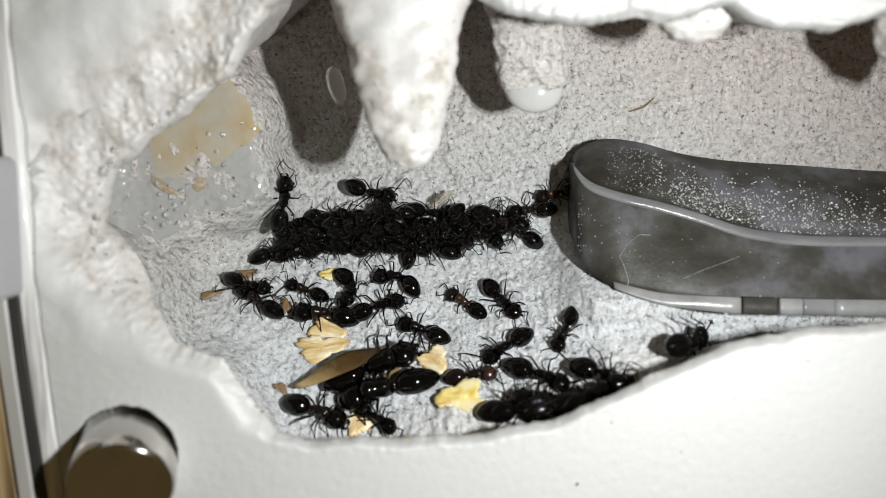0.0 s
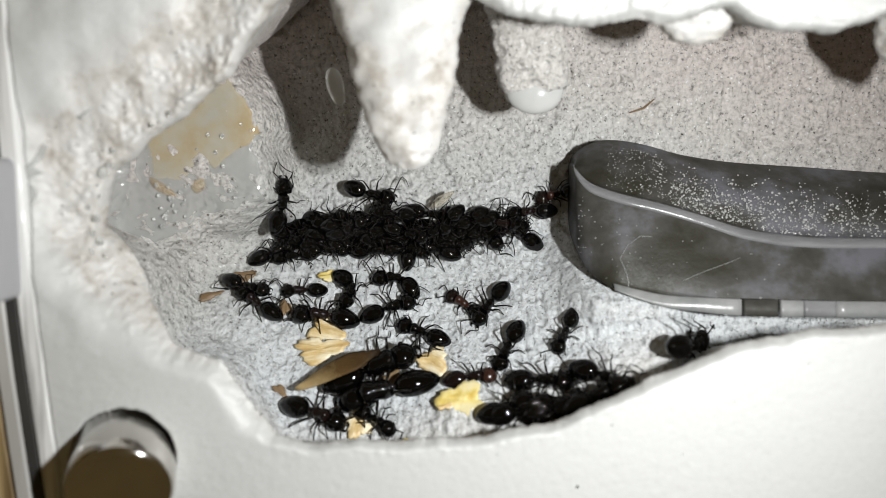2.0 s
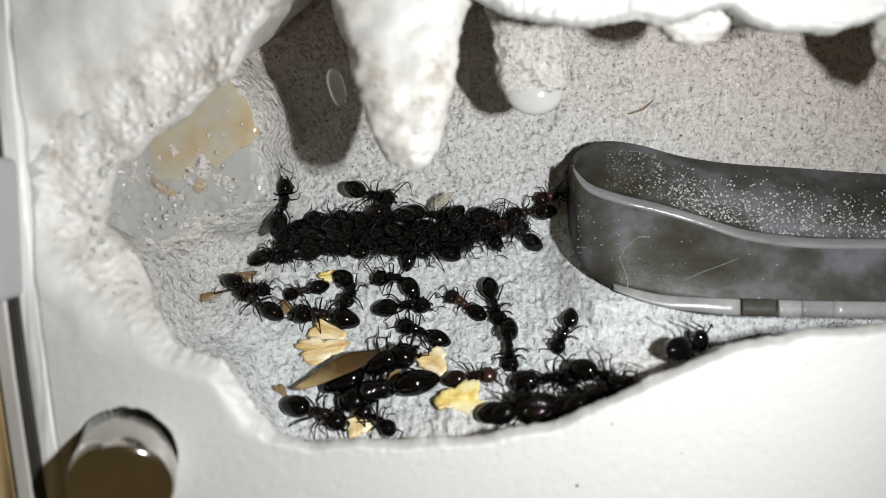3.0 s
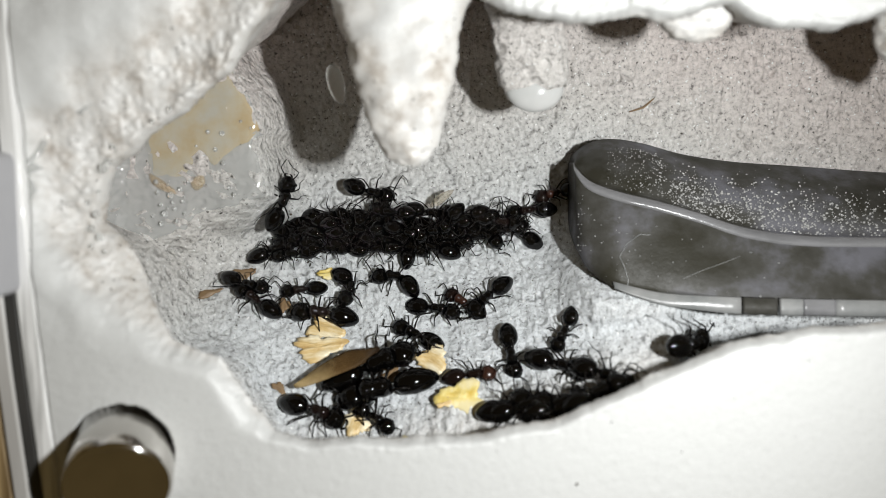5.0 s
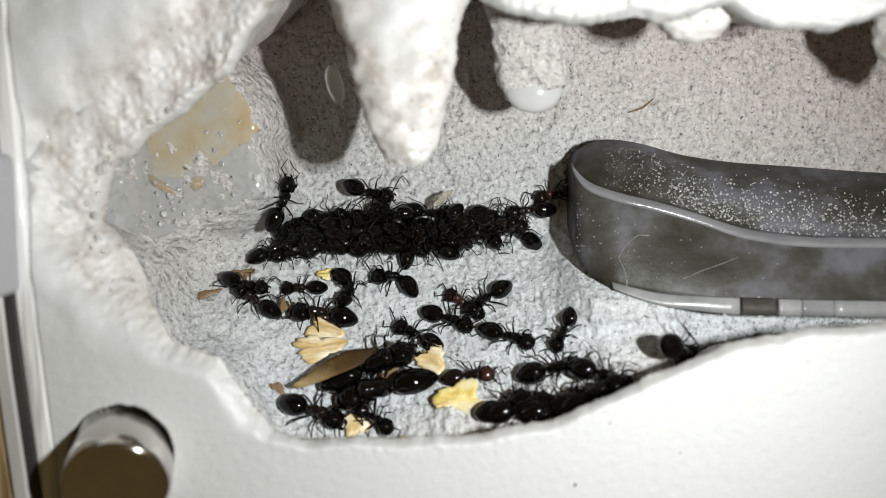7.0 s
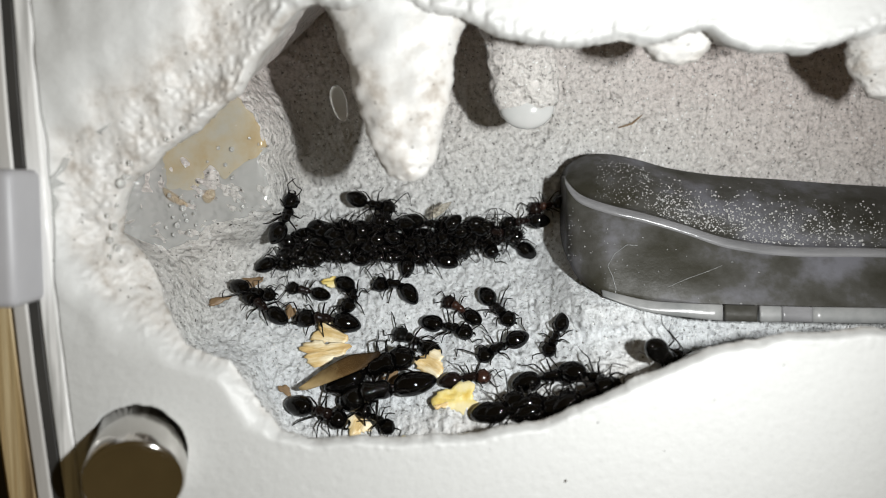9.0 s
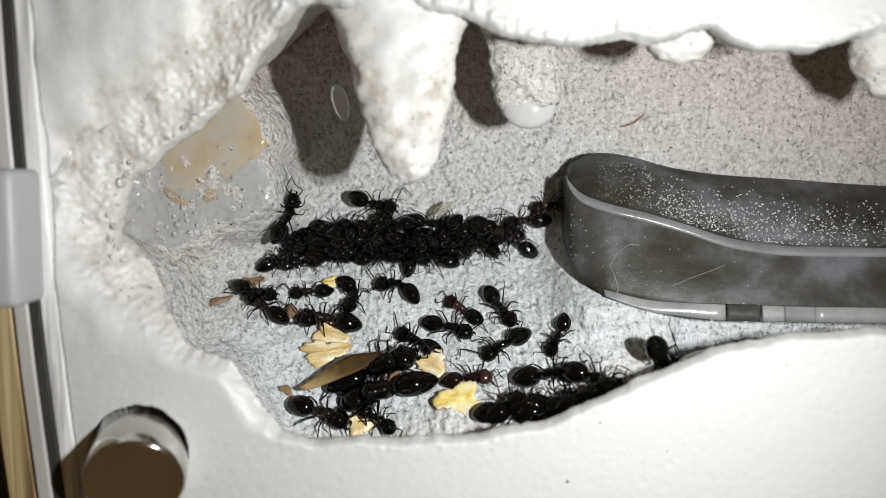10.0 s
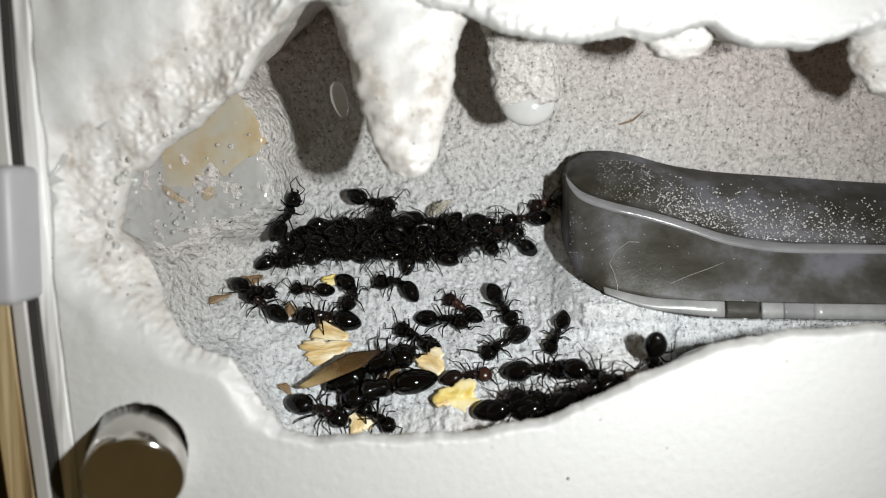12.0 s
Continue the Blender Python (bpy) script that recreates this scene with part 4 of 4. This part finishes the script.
ant("black", 2.99, -0.58, 31, 4.90, -5, 5, 0.3)
ant("black", 4.47, -0.86, -35, 4.90, -6, 6, 0.7)
ant("black", -11.46, 1.41, 4, 4.90, -2, 2, 0.6)
ant("black", -6.73, 1.30, -7, 4.90, -8, 8, 0.9)
ant("black", -1.14, 1.58, -9, 4.90, 0, 0, 0.5)
ant("black", 3.63, 1.22, 13, 4.90, -1, 1, 0.6)
ant("black", -11.39, -2.36, 4, 4.90, 9, -9, 0.2)
ant("black", -6.68, -2.46, 8, 4.90, 8, -8, 0.3)
ant("black", -3.41, -2.34, -8, 4.90, -10, 10, 0.4)
ant("black", 0.63, -1.97, 6, 4.90, 9, -9, 0.4)
ant("brown", 6.78, -0.07, 13, 4.90, 0, 0, 0.4)
ant("black", -14.88, -2.80, -164, 4.90, -8, 8, 0.1)
ant("black", -4.65, -4.88, 178, 5.60, 5, -52, 0.1)
ant("black", -8.80, -5.79, -88, 5.40, -57, 64, 0.1)

# foragers that walk about
forager_far = ant("black", -6.05, -7.36, 21, 5.60, -5, 5, 0.0)
trio = ant("black", 5.84, -6.82, -51, 5.60, 1, -1, 0.0)
middle = ant("black", 5.63, -10.42, -141, 5.60, 1, -1, 0.0)
rim_ant = ant("black", 8.59, -11.87, -28, 6.20, -6, 6, 0.0)
rim_guard = ant("black", 19.49, -8.31, 4, 6.50, 10, -6, 0.0)
flake_ant = ant("black", -2.24, -9.42, 154, 5.60, -0, 0, 0.0)
groomer = ant("brown", -13.64, -5.91, 158, 4.60, 0, -0, 0.0)
climber = ant("black", -14.77, 3.66, 85, 5.60, 7, -7, 0.0)

# ---- winged queens ----


def blade(bm, length, width, thick, sag):
    """A long rounded wing that arches along its length, root at the origin, along +x."""
    n, k = 16, 7
    top, low = [], []
    for i in range(n + 1):
        t = i / n
        w = width * (math.sin(math.pi * min(1, 0.12 + 0.88 * t) ** 0.9) ** 0.6 if t < 1 else 0.05)
        w *= min(1.0, 0.22 + 2.6 * t)
        for rows, dz in ((top, thick / 2), (low, -thick / 2)):
            rows.append([bm.verts.new((length * t, w * (j / k - 0.5), dz + sag * math.sin(math.pi * t) + 0.12 * width * math.sin(6 * t + 5 * j / k) * 0.3 - width * 0.5 * (j / k - 0.5) ** 2)) for j in range(k + 1)])
    for i in range(n):
        for j in range(k):
            bm.faces.new((top[i][j], top[i + 1][j], top[i + 1][j + 1], top[i][j + 1]))
            bm.faces.new((low[i][j], low[i][j + 1], low[i + 1][j + 1], low[i + 1][j]))
        for j in (0, k):
            q = (top[i][j], low[i][j], low[i + 1][j], top[i + 1][j])
            bm.faces.new(q if j == 0 else q[::-1])
    for i in (0, n):
        for j in range(k):
            q = (top[i][j], top[i][j + 1], low[i][j + 1], low[i][j])
            bm.faces.new(q if i == 0 else q[::-1])
    bmesh.ops.recalc_face_normals(bm, faces=bm.faces)


def queen(x, y, heading, length, label, lift):
    ob = ant("black", x, y, heading, length, 0, 0, lift, "queen_ant")
    for c in ob.children:
        if c.name.startswith("mesosoma"):
            c.scale = (1.15, 1.25, 1.25)
        elif c.name.startswith("gaster"):
            c.scale = (1.0, 0.80, 0.75)
        elif c.name.startswith("head"):
            c.scale = (0.95, 0.9, 0.95)
    return tagged(ob, label, "ant")


q = queen(-5.92, -12.50, 26.6, 9.1, "large glossy black winged queen ant with folded brown wings", 0.5)
for s, turn, l, w in ((1, 182, 0.90, 0.22), (-1, 178, 0.74, 0.17)):
    bm = bmesh.new()
    blade(bm, l, w, 0.010, 0.03)
    wing = part("wing", bm, WING, q, "translucent brown wing")
    wing.matrix_basis = pose(0.08, 0.015 * s + 0.09, 0.28 + 0.015 * s, 14, 5, turn)
queen(-5.39, -14.22, -162.9, 9.4, "large glossy black queen ant beside the winged one", 0.2)

# ---- husks and crumbs ----
HUSK = {
    "straw": (STRAW, "ragged straw-coloured seed husk with a fibrous surface"),
    "yellow": (YELLOW, "pale yellow crumb of food on the plaster floor"),
    "brown": (BROWN, "brown curled husk scrap among the ants"),
}


def flake(style, x, y, length, width, angle, seed):
    mat, label = HUSK[style]
    r = random.Random(seed)
    bm = bmesh.new()
    n, k = 40, 5
    edge = [1 + 0.22 * math.sin(3 * a * 6.2832 / n + seed) + r.uniform(-0.17, 0.10) for a in range(n)]
    top, low = [], []
    for j in range(k):
        s = (j + 1) / k
        for rows, up in ((top, 1), (low, -1)):
            row = []
            for i in range(n):
                a = 6.2832 * i / n
                px, py = 0.5 * length * math.cos(a) * s * edge[i], 0.5 * width * math.sin(a) * s * edge[i]
                q = Vector((px * 0.5, py * 2.0, seed))
                z = 0.32 + 0.22 * noise.noise(q) + 0.35 * (px / length) ** 2 + (0.14 + 0.16 * noise.noise(q * 1.7)) * up * (1 - 0.6 * s ** 4)
                row.append(bm.verts.new(Vector((px, py, z)) * MM))
            rows.append(row)
    for rows, up in ((top, 1), (low, -1)):
        c = bm.verts.new(Vector((0, 0, 0.32 + 0.2 * up)) * MM)
        for i in range(n):
            bm.faces.new((c, rows[0][i], rows[0][(i + 1) % n]))
        for a, b in zip(rows, rows[1:]):
            for i in range(n):
                bm.faces.new((a[i], b[i], b[(i + 1) % n], a[(i + 1) % n]))
    for i in range(n):
        bm.faces.new((top[-1][i], low[-1][i], low[-1][(i + 1) % n], top[-1][(i + 1) % n]))
    bmesh.ops.recalc_face_normals(bm, faces=bm.faces)
    ob = part("seed_husk" if style != "yellow" else "food_crumb", bm, mat)
    ob.matrix_world = stand(x, y, angle, 0.0)
    return tagged(ob, label, "husk" if style != "yellow" else "crumb")


flake("straw", -11.41, -10.83, 4.51, 2.72, 8, 1)
flake("straw", -11.10, -9.24, 3.34, 2.63, -20, 2)
flake("straw", -0.73, -11.61, 2.95, 2.49, -35, 3)
flake("yellow", 1.78, -14.04, 4.17, 2.99, -8, 4)
flake("straw", -7.50, -16.70, 1.92, 2.30, 70, 5)
flake("yellow", -11.40, -4.53, 1.59, 1.22, 20, 6)
flake("brown", -19.39, -4.44, 2.40, 1.41, 20, 7)
flake("brown", -22.11, -5.98, 2.28, 0.78, 28, 8)
flake("brown", -14.61, -13.84, 1.40, 0.81, -40, 9)
flake("straw", 0.29, -14.50, 1.30, 0.96, 20, 10)
flake("yellow", -3.22, -17.44, 1.12, 0.66, 10, 11)
flake("brown", -15.17, -7.29, 1.67, 1.07, 80, 12)
flake("brown", -4.85, -13.12, 2.14, 1.49, 40, 13)


def loose_wing(ax, ay, bx, by):
    bm = bmesh.new()
    blade(bm, 3.0 * MM, 0.9 * MM, 0.03 * MM, 0.25 * MM)
    ob = part("loose_wing", bm, CLEAR_WING)
    ob.matrix_world = stand(ax, ay, math.degrees(math.atan2(by - ay, bx - ax)), 1.6, -12)
    tagged(ob, "torn transparent insect wing among the ants", "wing")


loose_wing(-1.36, 1.92, 0.34, 3.14)


def twig(ax, ay, bx, by):
    a, b = Vector((ax, ay, float(ground(ax, ay)) + 0.2)), Vector((bx, by, float(ground(bx, by)) + 0.2))
    mid = (a + b) / 2 + Vector((0.15, -0.25, 0.1))
    bm = bmesh.new()
    limb(bm, [a * MM, (a + mid) / 2 * MM, mid * MM, (b + mid) / 2 * MM, b * MM], [0.06 * MM, 0.1 * MM, 0.11 * MM, 0.1 * MM, 0.05 * MM], 7)
    tagged(part("twig_fibre", bm, BROWN), "thin brown plant fibre stuck to the back slope", "fibre")


twig(18.93, 11.80, 21.45, 13.17)


def grit():
    r = random.Random(3)
    places = [(-13.34, -3.31), (-13.12, -3.59), (-13.50, -2.91), (29.93, -6.72), (25.51, -7.58), (-16.03, 13.31), (-15.00, 1.44), (20.06, -5.82), (-21.28, -4.63), (-21.75, -4.97), (-22.17, -5.18), (-19.50, -4.14), (-3.17, -17.09), (-20.41, 1.80)] + [(r.uniform(-30, 30), r.uniform(-12, 26)) for i in range(420)]
    spots, turns = [], []
    for n, (x, y) in enumerate(places):
        if float(rim_distance(x, y)) < 1.5:
            continue
        s = r.uniform(0.10, 0.22) if n < 14 else r.uniform(0.035, 0.10)
        spots.append((Vector((x, y, float(ground(x, y)) + 0.08)), (s * r.uniform(0.8, 2.2), s * r.uniform(0.6, 1), s * 0.6)))
        turns.append(Euler((r.uniform(0, 3), r.uniform(0, 3), r.uniform(0, 3))))
    for x, y, w in [(10.46, -18.46, 0.16), (18.54, -15.86, 0.07), (22.5, -11.58, 0.05), (13.04, -13.51, 0.09), (4.22, -15.86, 0.05), (28.02, -8.68, 0.06)]:
        spots.append((Vector((x, y, 0.02)), (w, w * 0.8, 0.04)))
        turns.append(Euler((0, 0, x)))
    bm = scatter(spots, 1, turns)
    tagged(part("dark_grit", bm, GRIT), "scattered dark soil grains on the plaster", "grit", kind="stuff")


grit()

# ---- what moves ----


def crawl(thing, rows, pitch=0.0):
    walk(thing, [(t, stand(x, y, a, -0.35, pitch)) for t, x, y, a in rows])
    for k, leg in enumerate(LEGS[thing.name]):
        m = leg.matrix_basis.copy()
        sign = 1 if k in (0, 2, 4) else -1
        steps = []
        for i in range(41):
            t = i * 0.3
            steps.append((t, m @ pose(0, 0, 0, 0, 0, sign * 13 * math.sin(2.6 * t + 0.3 * math.sin(1.7 * t)))))
        walk(leg, steps)


def perch(thing, rows, pitch, lift):
    """An ant that hangs on the steep bank, its rear up, whatever the slope below."""
    walk(thing, [(t, pose(x * MM, y * MM, (float(ground(x, y)) + lift) * MM, 0, pitch, a)) for t, x, y, a in rows])


def feel(thing, phase):
    """The slow sweep of an ant's antennae."""
    for k, feeler in enumerate(FEELERS[thing.name]):
        m = feeler.matrix_basis.copy()
        walk(feeler, [(i * 0.4, m @ pose(0, 0, 0, 0, 5 * math.sin(1.9 * i * 0.4 + phase), 11 * math.sin((2.3 + 0.4 * k) * i * 0.4 + phase + k))) for i in range(31)])


def motions():
    for n, name in enumerate(sorted(FEELERS)):
        if n % 2 == 0 or n < 12:
            feel(bpy.data.objects[name], 1.7 * n)
    crawl(forager_far, [(0, -6.05, -7.36, 21), (0.5, -5.89, -7.31, 25), (1.5, -5.58, -7.33, 26), (2, -4.94, -7.33, 23), (2.5, -4.13, -7.27, 15), (3, -3.65, -7.24, 7), (5, -0.56, -7.72, -16), (5.5, -0.22, -7.88, -22), (6, 0.61, -8.23, -24), (6.5, 1.05, -8.52, -25), (7, 0.88, -8.51, -29), (9, 1.05, -8.72, -24), (10, 0.90, -8.73, -23), (10.5, 0.71, -8.55, -20), (12, 0.46, -8.26, -13)])
    crawl(trio, [(0, 5.84, -6.82, -51), (0.5, 5.19, -7.17, -80), (1, 4.54, -7.18, -106), (1.5, 4.24, -7.21, -121), (2.5, 4.90, -7.03, -106), (3, 5.01, -7.02, -76), (5, 4.43, -6.58, -131), (5.5, 4.52, -6.72, -135), (7, 4.30, -6.74, -137), (8, 5.14, -6.82, -95), (9, 5.95, -6.89, -52), (10.5, 6.05, -6.83, -57), (11, 5.62, -6.80, -53), (12, 6.29, -6.91, -58)])
    crawl(middle, [(0, 5.66, -10.49, -141), (0.5, 5.28, -10.33, -149), (1.5, 5.39, -10.37, -144), (2.5, 6.33, -10.47, -83), (3, 6.13, -10.39, -86), (5, 6.28, -10.94, -80), (5.5, 6.22, -10.87, -97), (6, 6.79, -10.56, -71), (6.5, 7.44, -10.19, -48), (7, 6.44, -9.65, -25), (8, 6.12, -9.89, -86), (9, 5.79, -10.13, -148), (9.5, 5.77, -10.01, -149), (10.5, 6.11, -9.95, -140), (11, 5.61, -10.03, -151), (12, 5.94, -10.04, -142)])
    crawl(rim_ant, [(0, 8.77, -12.25, -28), (1.5, 9.00, -12.11, -29), (2, 8.92, -12.39, -6), (2.5, 9.19, -12.39, 3), (3, 9.38, -12.31, 0), (5, 10.70, -11.45, -26), (5.5, 10.45, -11.49, -23), (6.5, 10.24, -11.45, -18), (7, 10.09, -11.66, 7), (9, 10.20, -12.07, 7), (9.5, 10.14, -11.73, 2), (10.5, 10.06, -11.94, 0), (12, 9.33, -11.75, -3)])
    perch(rim_guard, [(0, 20.39, -8.73, 2), (1.5, 20.42, -8.67, -4), (3, 20.42, -8.87, 2), (5, 20.50, -8.83, 0), (6, 20.55, -8.79, -8), (7, 19.50, -8.93, -30), (9, 19.49, -8.92, -30), (10.5, 18.81, -8.92, -60), (12, 18.61, -9.05, -75)], 48, 1.2)
    crawl(flake_ant, [(0, -2.24, -9.42, 154), (3, -2.21, -9.47, 153), (5, -2.61, -9.80, 148), (7, -2.57, -9.78, 147), (9, -2.58, -9.94, 147), (12, -2.61, -9.76, 143)])
    crawl(groomer, [(0, -13.64, -5.91, 158), (1.5, -14.00, -5.80, 186), (2.5, -13.67, -5.88, 188), (3, -13.64, -5.88, 203), (5, -13.78, -5.97, 193), (7, -13.73, -5.79, 188), (9, -13.88, -5.37, 170), (10.5, -13.56, -5.54, 199), (12, -13.48, -5.43, 182)])
    crawl(climber, [(0, -15.56, 3.01, 80), (3, -15.60, 2.93, 79), (5, -15.53, 2.95, 66), (7, -15.49, 2.96, 65), (9, -15.75, 2.73, 70), (12, -15.68, 2.63, 65)])


motions()
